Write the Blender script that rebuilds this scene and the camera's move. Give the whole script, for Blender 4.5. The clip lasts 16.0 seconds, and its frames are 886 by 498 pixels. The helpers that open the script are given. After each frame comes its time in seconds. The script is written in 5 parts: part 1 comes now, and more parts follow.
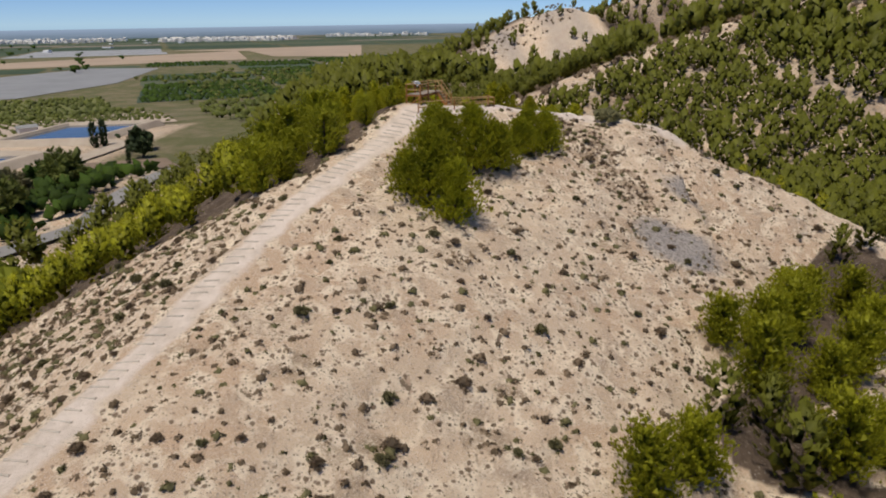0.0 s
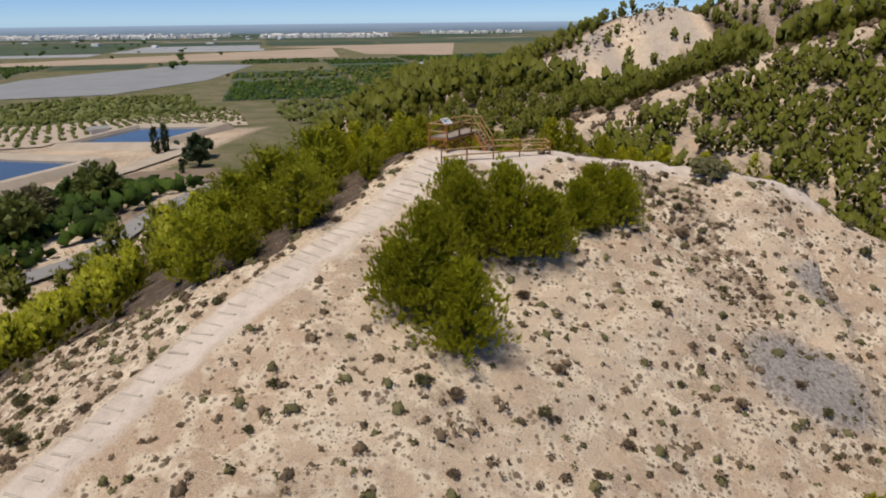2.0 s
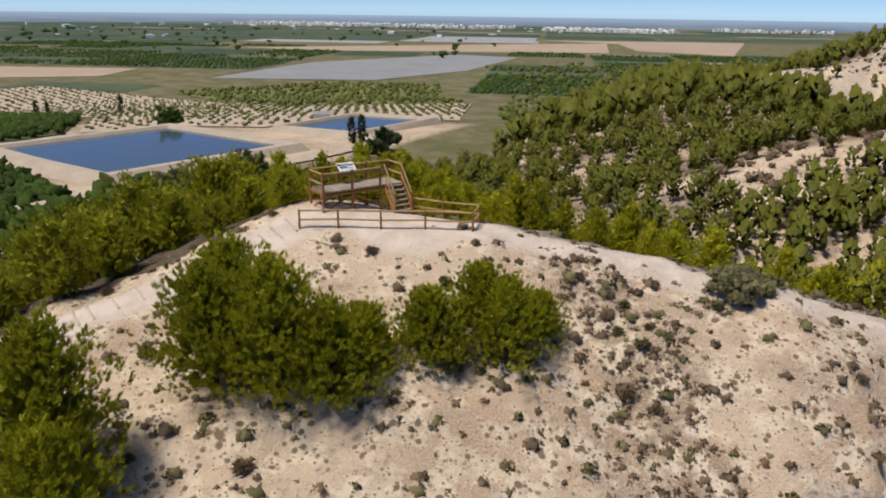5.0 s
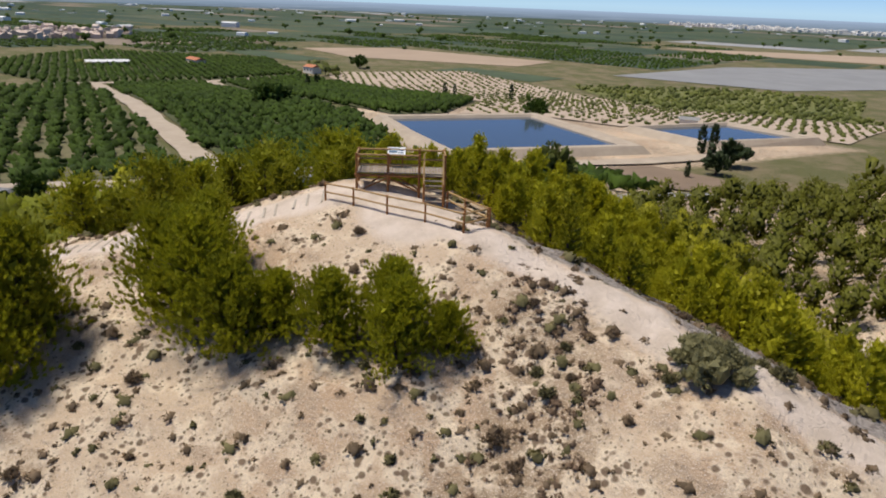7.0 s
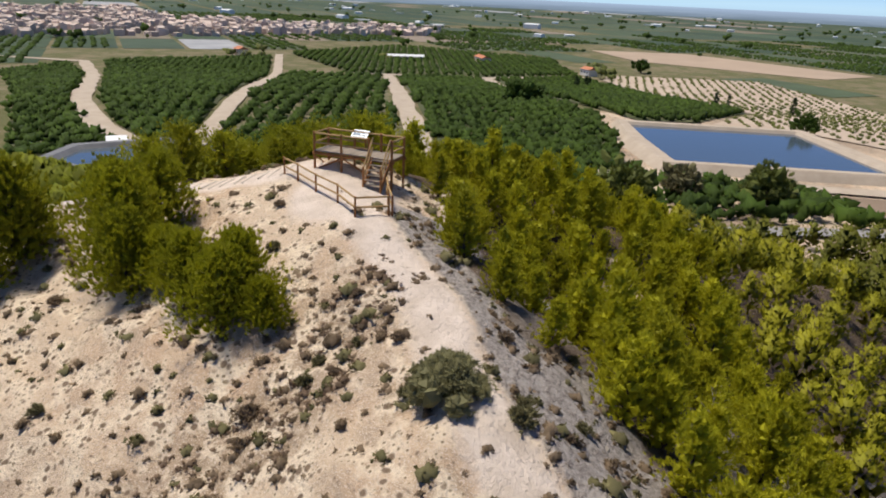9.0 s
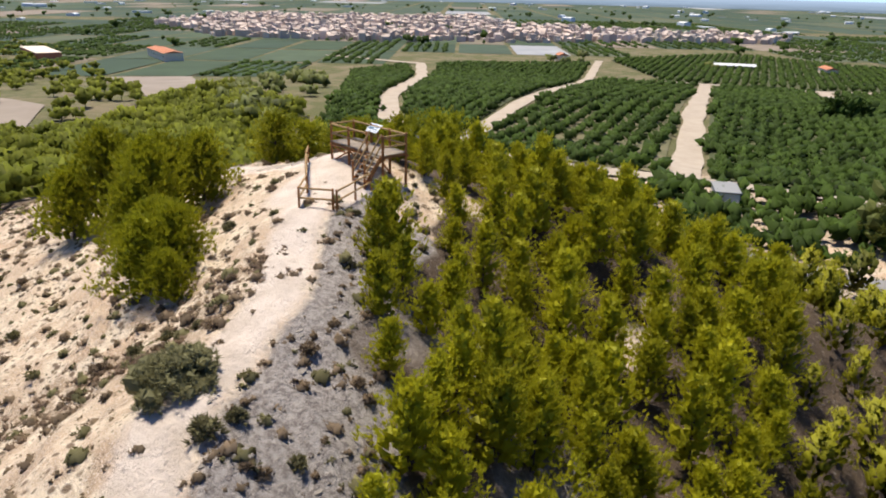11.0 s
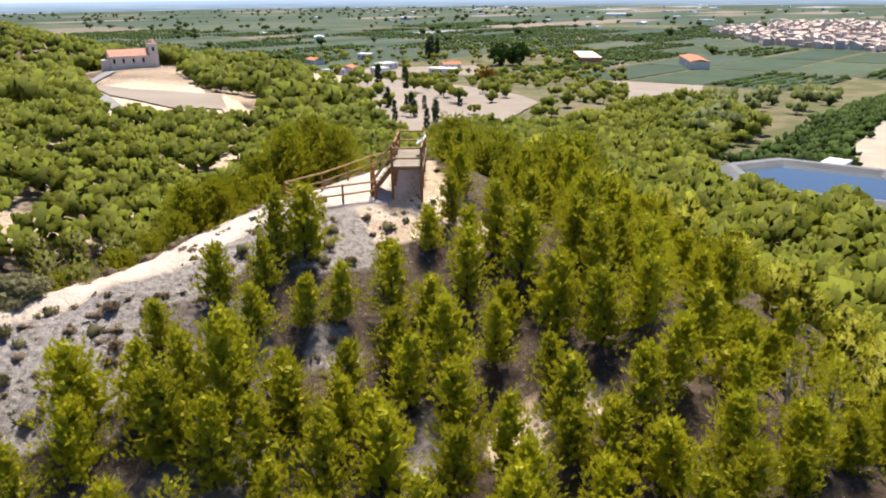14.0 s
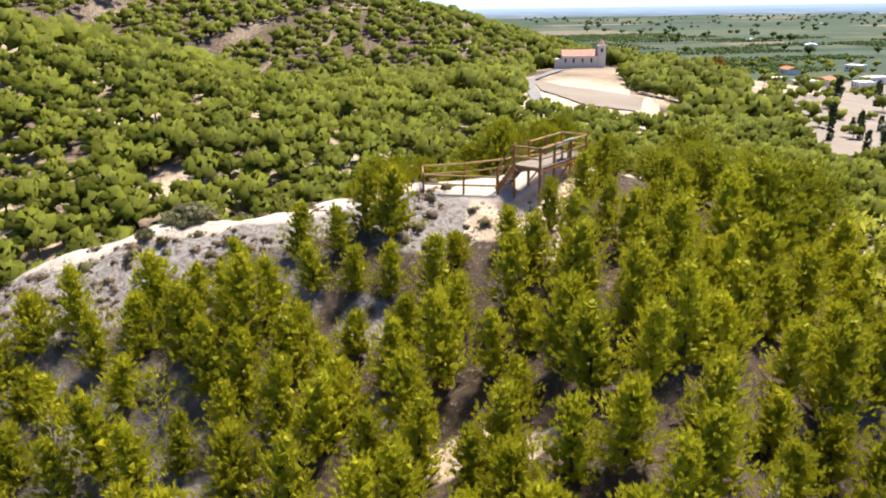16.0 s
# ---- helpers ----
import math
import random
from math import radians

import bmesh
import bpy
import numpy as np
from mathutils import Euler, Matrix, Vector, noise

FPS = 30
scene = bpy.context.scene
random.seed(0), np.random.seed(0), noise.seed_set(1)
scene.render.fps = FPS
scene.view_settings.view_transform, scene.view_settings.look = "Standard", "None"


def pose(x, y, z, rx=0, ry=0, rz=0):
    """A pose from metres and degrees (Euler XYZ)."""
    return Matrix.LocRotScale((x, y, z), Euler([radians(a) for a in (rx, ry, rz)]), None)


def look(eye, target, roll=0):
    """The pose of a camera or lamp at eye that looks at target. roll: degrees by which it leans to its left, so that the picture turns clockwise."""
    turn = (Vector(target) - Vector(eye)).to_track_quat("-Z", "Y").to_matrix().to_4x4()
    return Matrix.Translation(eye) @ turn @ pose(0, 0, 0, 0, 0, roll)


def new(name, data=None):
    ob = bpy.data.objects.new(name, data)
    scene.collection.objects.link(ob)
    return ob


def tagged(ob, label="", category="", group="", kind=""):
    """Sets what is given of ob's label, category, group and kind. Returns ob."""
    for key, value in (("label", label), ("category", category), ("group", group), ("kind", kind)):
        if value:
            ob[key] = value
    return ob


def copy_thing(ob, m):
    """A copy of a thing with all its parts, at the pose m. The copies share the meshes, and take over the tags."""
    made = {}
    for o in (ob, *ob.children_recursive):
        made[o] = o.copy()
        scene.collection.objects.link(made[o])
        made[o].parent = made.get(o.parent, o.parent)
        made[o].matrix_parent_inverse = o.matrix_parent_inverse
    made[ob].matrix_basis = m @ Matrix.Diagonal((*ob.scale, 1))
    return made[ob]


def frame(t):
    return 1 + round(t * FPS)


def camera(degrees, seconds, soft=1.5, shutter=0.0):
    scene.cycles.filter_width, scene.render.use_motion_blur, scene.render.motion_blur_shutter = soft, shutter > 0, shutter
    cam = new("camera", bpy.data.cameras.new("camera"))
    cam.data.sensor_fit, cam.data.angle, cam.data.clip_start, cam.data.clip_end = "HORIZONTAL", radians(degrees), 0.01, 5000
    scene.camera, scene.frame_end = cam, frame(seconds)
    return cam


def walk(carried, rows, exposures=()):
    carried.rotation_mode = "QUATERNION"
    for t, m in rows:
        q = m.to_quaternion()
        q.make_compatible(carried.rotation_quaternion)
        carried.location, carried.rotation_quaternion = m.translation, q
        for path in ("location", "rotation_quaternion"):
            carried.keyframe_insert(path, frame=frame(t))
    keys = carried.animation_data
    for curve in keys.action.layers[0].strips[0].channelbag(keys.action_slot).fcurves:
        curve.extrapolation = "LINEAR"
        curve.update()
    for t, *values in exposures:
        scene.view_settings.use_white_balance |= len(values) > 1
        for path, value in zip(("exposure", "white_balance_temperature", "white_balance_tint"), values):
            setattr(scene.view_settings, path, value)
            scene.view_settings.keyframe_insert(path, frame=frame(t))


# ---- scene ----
cam = camera(64.1, 16.0, soft=1.9)
PATH = [
    (0, (-0.191, -56.927, 8.449), (-0.157, -55.025, 7.831), -0.8),
    (0.5, (0.409, -52.59, 8.659), (0.364, -50.689, 8.04), -0.8),
    (1, (1.202, -48.327, 8.877), (1.101, -46.429, 8.257), -0.8),
    (1.5, (2.228, -44.014, 9.137), (2.082, -42.118, 8.517), -0.7),
    (2, (3.623, -39.903, 9.503), (3.413, -38.014, 8.881), -0.6),
    (2.5, (5.418, -36.086, 9.761), (5.14, -34.206, 9.137), -0.5),
    (3, (7.483, -32.559, 9.837), (7.118, -30.694, 9.213), -0.2),
    (3.5, (9.749, -29.334, 9.898), (9.295, -27.489, 9.273), -0.0),
    (6, (24.155, -15.835, 10.257), (22.776, -14.541, 9.604), 1.5),
    (6.5, (26.956, -12.614, 10.232), (25.361, -11.604, 9.571), 1.9),
    (7, (29.164, -9.204, 10.147), (27.518, -8.281, 9.483), 2.2),
    (7.5, (30.869, -5.581, 10.054), (29.17, -4.763, 9.387), 2.4),
    (8, (32.072, -1.855, 9.977), (30.293, -1.238, 9.304), 2.3),
    (8.5, (32.733, 2.007, 9.923), (30.895, 2.408, 9.244), 2.5),
    (9, (32.915, 5.905, 9.899), (31.045, 6.09, 9.213), 2.6),
    (11.5, (26.652, 23.467, 9.526), (24.994, 22.59, 8.83), 0.9),
    (12, (24.411, 26.557, 9.733), (22.869, 25.492, 9.035), 0.6),
    (12.5, (21.824, 29.39, 9.833), (20.438, 28.126, 9.138), 0.2),
    (13, (18.949, 31.706, 9.867), (17.745, 30.267, 9.176), -0.0),
    (13.5, (15.719, 33.756, 9.861), (14.729, 32.159, 9.175), -0.3),
    (14, (12.24, 35.215, 9.74), (11.431, 33.518, 9.058), -0.6),
    (14.5, (8.712, 36.22, 9.566), (8.105, 34.438, 8.891), -0.8),
    (15, (5.171, 36.859, 9.398), (4.904, 34.991, 8.733), -0.8),
    (15.5, (1.532, 37.052, 9.205), (1.598, 35.165, 8.547), -0.9),
    (16, (-2.115, 36.82, 9.138), (-1.726, 34.97, 8.485), -1.0),
]
walk(cam, [(t, look(eye, target, roll)) for t, eye, target, roll in PATH],
     exposures=[(0, -0.38), (3.5, -0.18), (9, 0.06), (11.5, 0.52), (13.5, 0.78), (16, 1.0)])

# ---------------- light ----------------
SUN_AZ, SUN_EL = radians(215), radians(68)   # compass from +y, clockwise
world = bpy.data.worlds.new("sky")
scene.world = world
world.use_nodes = True
wn, wl = world.node_tree.nodes, world.node_tree.links
sky = wn.new("ShaderNodeTexSky")
sky.sky_type = "NISHITA"
sky.sun_disc = False
sky.sun_elevation, sky.sun_rotation = SUN_EL, SUN_AZ
sky.altitude, sky.air_density, sky.dust_density, sky.ozone_density = 2500, 0.7, 0.0, 3.0
tint = wn.new("ShaderNodeMix")
tint.data_type, tint.blend_type = "RGBA", "MULTIPLY"
tint.inputs["Factor"].default_value = 1.0
tint.inputs["B"].default_value = (0.66, 0.79, 1.0, 1)
wl.new(sky.outputs["Color"], tint.inputs["A"])
wl.new(tint.outputs["Result"], wn["Background"].inputs["Color"])
wn["Background"].inputs["Strength"].default_value = 0.125

sun_data = bpy.data.lights.new("sun", "SUN")
sun_data.energy, sun_data.angle, sun_data.color = 4.8, radians(12.0), (1.0, 0.92, 0.80)
sun = new("sun", sun_data)
sun_from = Vector((math.sin(SUN_AZ) * math.cos(SUN_EL), math.cos(SUN_AZ) * math.cos(SUN_EL), math.sin(SUN_EL)))
sun.matrix_world = look(sun_from * 100, (0, 0, 0))


# ---------------- materials ----------------
def mat(name, base, dark=None, scale=3.0, rough=0.9, bump=0.3, fine=None, third=None, vary=0.0, translucent=0.0, metal=0.0, bump_dist=0.03, single=0.22):
    """A matt material: two colours mixed by noise at two scales, with relief."""
    m = bpy.data.materials.new(name)
    m.use_nodes = True
    n, l = m.node_tree.nodes, m.node_tree.links
    b = n["Principled BSDF"]
    b.inputs["Roughness"].default_value = rough
    b.inputs["Metallic"].default_value = metal
    b.inputs["Specular IOR Level"].default_value = 0.25
    geo = n.new("ShaderNodeNewGeometry")
    coord = geo.outputs["Position"]
    n1 = n.new("ShaderNodeTexNoise")
    n1.inputs["Scale"].default_value, n1.inputs["Detail"].default_value, n1.inputs["Roughness"].default_value = scale, 6, 0.65
    l.new(coord, n1.inputs["Vector"])
    n2 = n.new("ShaderNodeTexNoise")
    n2.inputs["Scale"].default_value, n2.inputs["Detail"].default_value = fine or scale * 11, 4
    l.new(coord, n2.inputs["Vector"])
    r1 = n.new("ShaderNodeMapRange")
    r1.inputs["From Min"].default_value, r1.inputs["From Max"].default_value = 0.35, 0.68
    l.new(n1.outputs["Fac"], r1.inputs["Value"])
    mx = n.new("ShaderNodeMix")
    mx.data_type = "RGBA"
    mx.inputs["A"].default_value, mx.inputs["B"].default_value = (*base, 1), (*(dark or [c * 0.7 for c in base]), 1)
    l.new(r1.outputs["Result"], mx.inputs["Factor"])
    col = mx.outputs["Result"]
    if third:
        r2 = n.new("ShaderNodeMapRange")
        r2.inputs["From Min"].default_value, r2.inputs["From Max"].default_value = 0.5, 0.72
        l.new(n2.outputs["Fac"], r2.inputs["Value"])
        m3 = n.new("ShaderNodeMix")
        m3.data_type = "RGBA"
        m3.inputs["B"].default_value = (*third, 1)
        l.new(r2.outputs["Result"], m3.inputs["Factor"])
        l.new(col, m3.inputs["A"])
        col = m3.outputs["Result"]
    if vary:
        oi = n.new("ShaderNodeObjectInfo")
        gi = n.new("ShaderNodeMath")
        gi.operation = "MULTIPLY_ADD"
        l.new(geo.outputs["Random Per Island"], gi.inputs[0])
        gi.inputs[1].default_value = single if translucent else 1.0
        l.new(oi.outputs["Random"], gi.inputs[2])
        fr = n.new("ShaderNodeMath")
        fr.operation = "FRACT"
        l.new(gi.outputs[0], fr.inputs[0])
        vr = n.new("ShaderNodeMapRange")
        vr.inputs["To Min"].default_value, vr.inputs["To Max"].default_value = 1 - vary, 1 + vary
        l.new(fr.outputs[0], vr.inputs["Value"])
        hs = n.new("ShaderNodeHueSaturation")
        l.new(vr.outputs["Result"], hs.inputs["Value"])
        l.new(col, hs.inputs["Color"])
        col = hs.outputs["Color"]
    l.new(col, b.inputs["Base Color"])
    if bump:
        bp = n.new("ShaderNodeBump")
        bp.inputs["Strength"].default_value, bp.inputs["Distance"].default_value = bump, bump_dist
        l.new(n2.outputs["Fac"], bp.inputs["Height"])
        l.new(bp.outputs["Normal"], b.inputs["Normal"])
    if translucent:
        tr = n.new("ShaderNodeBsdfTranslucent")
        l.new(col, tr.inputs["Color"])
        ms = n.new("ShaderNodeMixShader")
        ms.inputs["Fac"].default_value = translucent
        l.new(b.outputs["BSDF"], ms.inputs[1])
        l.new(tr.outputs["BSDF"], ms.inputs[2])
        l.new(ms.outputs["Shader"], n["Material Output"].inputs["Surface"])
    return m


def ground_material():
    """Pale marl with stones; pine litter, trodden path and grey rock where the ground's own masks say so."""
    m = bpy.data.materials.new("hill_ground")
    m.use_nodes = True
    n, l = m.node_tree.nodes, m.node_tree.links
    b = n["Principled BSDF"]
    b.inputs["Roughness"].default_value, b.inputs["Specular IOR Level"].default_value = 0.95, 0.15
    pos = n.new("ShaderNodeNewGeometry").outputs["Position"]

    def noise_at(scale, detail=5, rough=0.6):
        t = n.new("ShaderNodeTexNoise")
        t.inputs["Scale"].default_value, t.inputs["Detail"].default_value, t.inputs["Roughness"].default_value = scale, detail, rough
        l.new(pos, t.inputs["Vector"])
        return t.outputs["Fac"]

    def ramp(v, lo, hi):
        r = n.new("ShaderNodeMapRange")
        r.inputs["From Min"].default_value, r.inputs["From Max"].default_value = lo, hi
        l.new(v, r.inputs["Value"])
        return r.outputs["Result"]

    def blend(a, b_, f):
        x = n.new("ShaderNodeMix")
        x.data_type = "RGBA"
        for key, v in (("A", a), ("B", b_)):
            if isinstance(v, tuple):
                x.inputs[key].default_value = (*v, 1)
            else:
                l.new(v, x.inputs[key])
        l.new(f, x.inputs["Factor"])
        return x.outputs["Result"]

    def mask(name, edge, wide):
        t = n.new("ShaderNodeAttribute")
        t.attribute_name = name
        s1 = n.new("ShaderNodeMath")
        s1.operation = "ADD"
        l.new(t.outputs["Fac"], s1.inputs[0])
        s2 = n.new("ShaderNodeMath")
        s2.operation = "MULTIPLY_ADD"
        l.new(edge, s2.inputs[0])
        s2.inputs[1].default_value, s2.inputs[2].default_value = 0.8, -0.4
        l.new(s2.outputs[0], s1.inputs[1])
        return ramp(s1.outputs[0], 0.5 - wide, 0.5 + wide)

    big, mid, fine, grit = noise_at(0.13, 4), noise_at(0.9), noise_at(4.5, 6, 0.7), noise_at(22, 3)
    soil = blend((0.620, 0.480, 0.340), (0.530, 0.375, 0.250), ramp(big, 0.42, 0.58))
    soil = blend(soil, (0.352, 0.261, 0.173), mask("brown", fine, 0.3))
    soil = blend(soil, (0.455, 0.345, 0.245), ramp(noise_at(0.28, 5, 0.7), 0.52, 0.64))
    soil = blend(soil, (0.770, 0.640, 0.475), ramp(mid, 0.47, 0.58))
    soil = blend(soil, (0.300, 0.225, 0.165), ramp(fine, 0.59, 0.66))
    soil = blend(soil, (0.689, 0.580, 0.471), ramp(grit, 0.56, 0.61))
    def specks(scale, size, seed):
        v = n.new("ShaderNodeTexVoronoi")
        v.inputs["Scale"].default_value = scale
        sh = n.new("ShaderNodeVectorMath")
        sh.operation = "ADD"
        sh.inputs[1].default_value = (seed, seed * 1.7, 0)
        l.new(pos, sh.inputs[0])
        l.new(sh.outputs[0], v.inputs["Vector"])
        w = n.new("ShaderNodeMath")
        w.operation = "MULTIPLY_ADD"
        l.new(mid, w.inputs[0])
        w.inputs[1].default_value, w.inputs[2].default_value = -1.1, 0.55
        d = n.new("ShaderNodeMath")
        d.operation = "ADD"
        l.new(v.outputs["Distance"], d.inputs[0])
        l.new(w.outputs[0], d.inputs[1])
        return ramp(d.outputs[0], size + 0.07, size - 0.07)

    soil = blend(soil, (0.430, 0.300, 0.205), ramp(noise_at(0.45, 6, 0.78), 0.57, 0.69))
    soil = blend(soil, (0.225, 0.161, 0.111), specks(2.3, 0.19, 0.0))
    soil = blend(soil, (0.252, 0.193, 0.124), specks(5.0, 0.16, 7.0))
    # Grey rock, toned darker to carry the north flank's shade in its colour.
    rock = blend((0.390, 0.350, 0.315), (0.205, 0.175, 0.155), ramp(fine, 0.42, 0.60))
    rock = blend(rock, (0.463, 0.421, 0.388), ramp(grit, 0.55, 0.7))
    soil = blend(soil, rock, mask("rock", fine, 0.2))
    litter = blend((0.135, 0.098, 0.070), (0.088, 0.064, 0.047), ramp(mid, 0.4, 0.6))
    litter = blend(litter, (0.320, 0.275, 0.235), ramp(fine, 0.57, 0.67))
    soil = blend(soil, litter, mask("litter", mid, 0.25))
    weeds = blend((0.12, 0.12, 0.052), (0.20, 0.165, 0.10), ramp(noise_at(0.07, 6, 0.7), 0.45, 0.6))
    soil = blend(soil, weeds, mask("weeds", mid, 0.25))
    way = blend((0.740, 0.632, 0.537), (0.596, 0.497, 0.406), ramp(mid, 0.4, 0.65))
    soil = blend(soil, way, mask("trodden", fine, 0.3))
    l.new(soil, b.inputs["Base Color"])
    bp = n.new("ShaderNodeBump")
    bp.inputs["Strength"].default_value, bp.inputs["Distance"].default_value = 0.9, 0.2
    l.new(fine, bp.inputs["Height"])
    bp2 = n.new("ShaderNodeBump")
    bp2.inputs["Strength"].default_value, bp2.inputs["Distance"].default_value = 0.6, 0.025
    l.new(grit, bp2.inputs["Height"])
    l.new(bp.outputs["Normal"], bp2.inputs["Normal"])
    l.new(bp2.outputs["Normal"], b.inputs["Normal"])
    return m


M_SOIL = ground_material()
M_NEEDLE = mat("pine_needles", (0.50, 0.47, 0.021), (0.37, 0.365, 0.021), 0.7, rough=0.6, bump=0, vary=0.25, translucent=0.46)
M_NEEDLE_W = mat("pine_wood_needles", (0.35, 0.335, 0.017), (0.26, 0.26, 0.017), 0.7, rough=0.6, bump=0, vary=0.25, translucent=0.44, single=1.0)
M_NEEDLE_B = mat("pine_needles_dark", (0.385, 0.38, 0.018), (0.28, 0.288, 0.017), 0.7, rough=0.6, bump=0, vary=0.2, translucent=0.42)
# Same pine needles with shade put into the colour, for the dimmer woods.
M_NEEDLE_S = mat("shaded_pine_needles", (0.165, 0.172, 0.018), (0.12, 0.128, 0.015), 0.7, rough=0.6, bump=0, vary=0.2, translucent=0.4, single=1.0)
M_NEEDLE_C = mat("pine_needles_distant", (0.30, 0.325, 0.036), (0.215, 0.245, 0.03), 0.05, rough=0.7, bump=0, vary=0.3, translucent=0.62, single=1.0)
M_CITRUS = mat("citrus_leaves", (0.063, 0.108, 0.012), (0.041, 0.074, 0.010), 0.05, rough=0.8, bump=0, vary=0.3, translucent=0.35, single=1.0)
M_OLIVE = mat("olive_scrub_leaves", (0.16, 0.18, 0.035), (0.10, 0.12, 0.03), 0.05, rough=0.6, bump=0, vary=0.3, translucent=0.3, single=1.0)
M_CYPRESS = mat("cypress_leaves", (0.05, 0.075, 0.024), (0.035, 0.05, 0.018), 1, rough=0.6, bump=0, vary=0.2, translucent=0.2)
M_AUTUMN = mat("autumn_leaves", (0.36, 0.23, 0.03), (0.25, 0.16, 0.03), 1, rough=0.6, bump=0, vary=0.2, translucent=0.3)
M_PALE_BARK = mat("pale_dry_bark", (0.40, 0.35, 0.28), (0.29, 0.25, 0.20), 6, bump=0.6)
M_BARK = mat("pine_bark", (0.16, 0.12, 0.09), (0.09, 0.065, 0.05), 6, bump=0.8)
M_SCRUB = mat("dry_scrub", (0.30, 0.225, 0.15), (0.21, 0.155, 0.10), 2, bump=0, vary=0.35, translucent=0.5, single=1.0)
M_SCRUB_G = mat("grey_green_scrub", (0.205, 0.185, 0.088), (0.14, 0.128, 0.06), 2, bump=0, vary=0.3, translucent=0.3, single=1.0)
M_SAGE = mat("sage_green_leaves", (0.36, 0.34, 0.17), (0.27, 0.25, 0.12), 2, bump=0, vary=0.2, translucent=0.4)
M_WOOD = mat("stained_pine_wood", (0.40, 0.18, 0.06), (0.28, 0.12, 0.04), 3, rough=0.7, bump=0.3, fine=30)
M_RAIL = mat("weathered_pole_wood", (0.44, 0.29, 0.13), (0.32, 0.20, 0.085), 3, rough=0.75, bump=0.3, fine=30)
M_DECK = mat("weathered_deck_board", (0.34, 0.285, 0.225), (0.25, 0.205, 0.16), 2.5, rough=0.85, bump=0.3, fine=30, vary=0.12)
M_TIMBER = mat("grey_timber_step", (0.52, 0.455, 0.38), (0.41, 0.35, 0.285), 3, bump=0.4, fine=25)


# ---------------- helpers ----------------
def part(name, bm, material, parent=None, label=""):
    me = bpy.data.meshes.new(name)
    bm.to_mesh(me)
    bm.free()
    me.materials.append(material)
    ob = new(name, me)
    if parent:
        ob.parent = parent
    if label:
        ob["label"] = label
    return ob


def mesh_obj(name, verts, faces, material, parent=None, smooth=False):
    me = bpy.data.meshes.new(name)
    me.from_pydata(verts, [], faces)
    me.materials.append(material)
    if smooth:
        me.shade_smooth()
    ob = new(name, me)
    if parent:
        ob.parent = parent
    return ob


def add_box(bm, centre, size, m=Matrix.Identity(4), bevel=0.0):
    r = bmesh.ops.create_cube(bm, size=1.0, matrix=m @ Matrix.Translation(centre) @ Matrix.Diagonal((*size, 1)))
    if bevel:
        es = list({e for v in r["verts"] for e in v.link_edges})
        bmesh.ops.bevel(bm, geom=es, offset=bevel, segments=1, affect="EDGES")


def add_pole(bm, a, b, r0, r1=None, seg=8):
    """A round pole from a to b."""
    a, b = Vector(a), Vector(b)
    d = b - a
    q = d.to_track_quat("Z", "Y").to_matrix().to_4x4()
    bmesh.ops.create_cone(bm, cap_ends=True, segments=seg, radius1=r0, radius2=r0 if r1 is None else r1, depth=d.length,
                          matrix=Matrix.Translation((a + b) / 2) @ q)


def leaf_normals(v, f, own=0.14):
    """The way in which each leaf of a crown faces the light, outwards and up with its own turn, and the leaves set to match."""
    n = (v - v.mean(0)) * [1, 1, 0.8]
    n /= np.linalg.norm(n, axis=1, keepdims=True) + 1e-6
    n = n * 0.9 + [0, 0, 0.5]
    n /= np.linalg.norm(n, axis=1, keepdims=True)
    cr = np.cross(v[f[:, 1]] - v[f[:, 0]], v[f[:, 2]] - v[f[:, 0]])
    single = (np.bincount(f.ravel(), minlength=len(v))[f] == 1).all(1)
    wrong = single & ((cr * n[f].mean(1)).sum(1) < 0)
    f = f.copy()
    f[wrong] = f[wrong][:, [0, 2, 1]]
    cr[wrong] *= -1
    cr /= np.linalg.norm(cr, axis=1, keepdims=True) + 1e-9
    vn = np.zeros_like(v)
    for i in range(3):
        np.add.at(vn, f[:, i], cr)
    vn /= np.linalg.norm(vn, axis=1, keepdims=True) + 1e-9
    n = n + vn * own
    return n / np.linalg.norm(n, axis=1, keepdims=True), f


def set_normals(me, n):
    me.attributes.new("custom_normal", "FLOAT_VECTOR", "POINT").data.foreach_set("vector", n.astype(np.float32).reshape(-1))


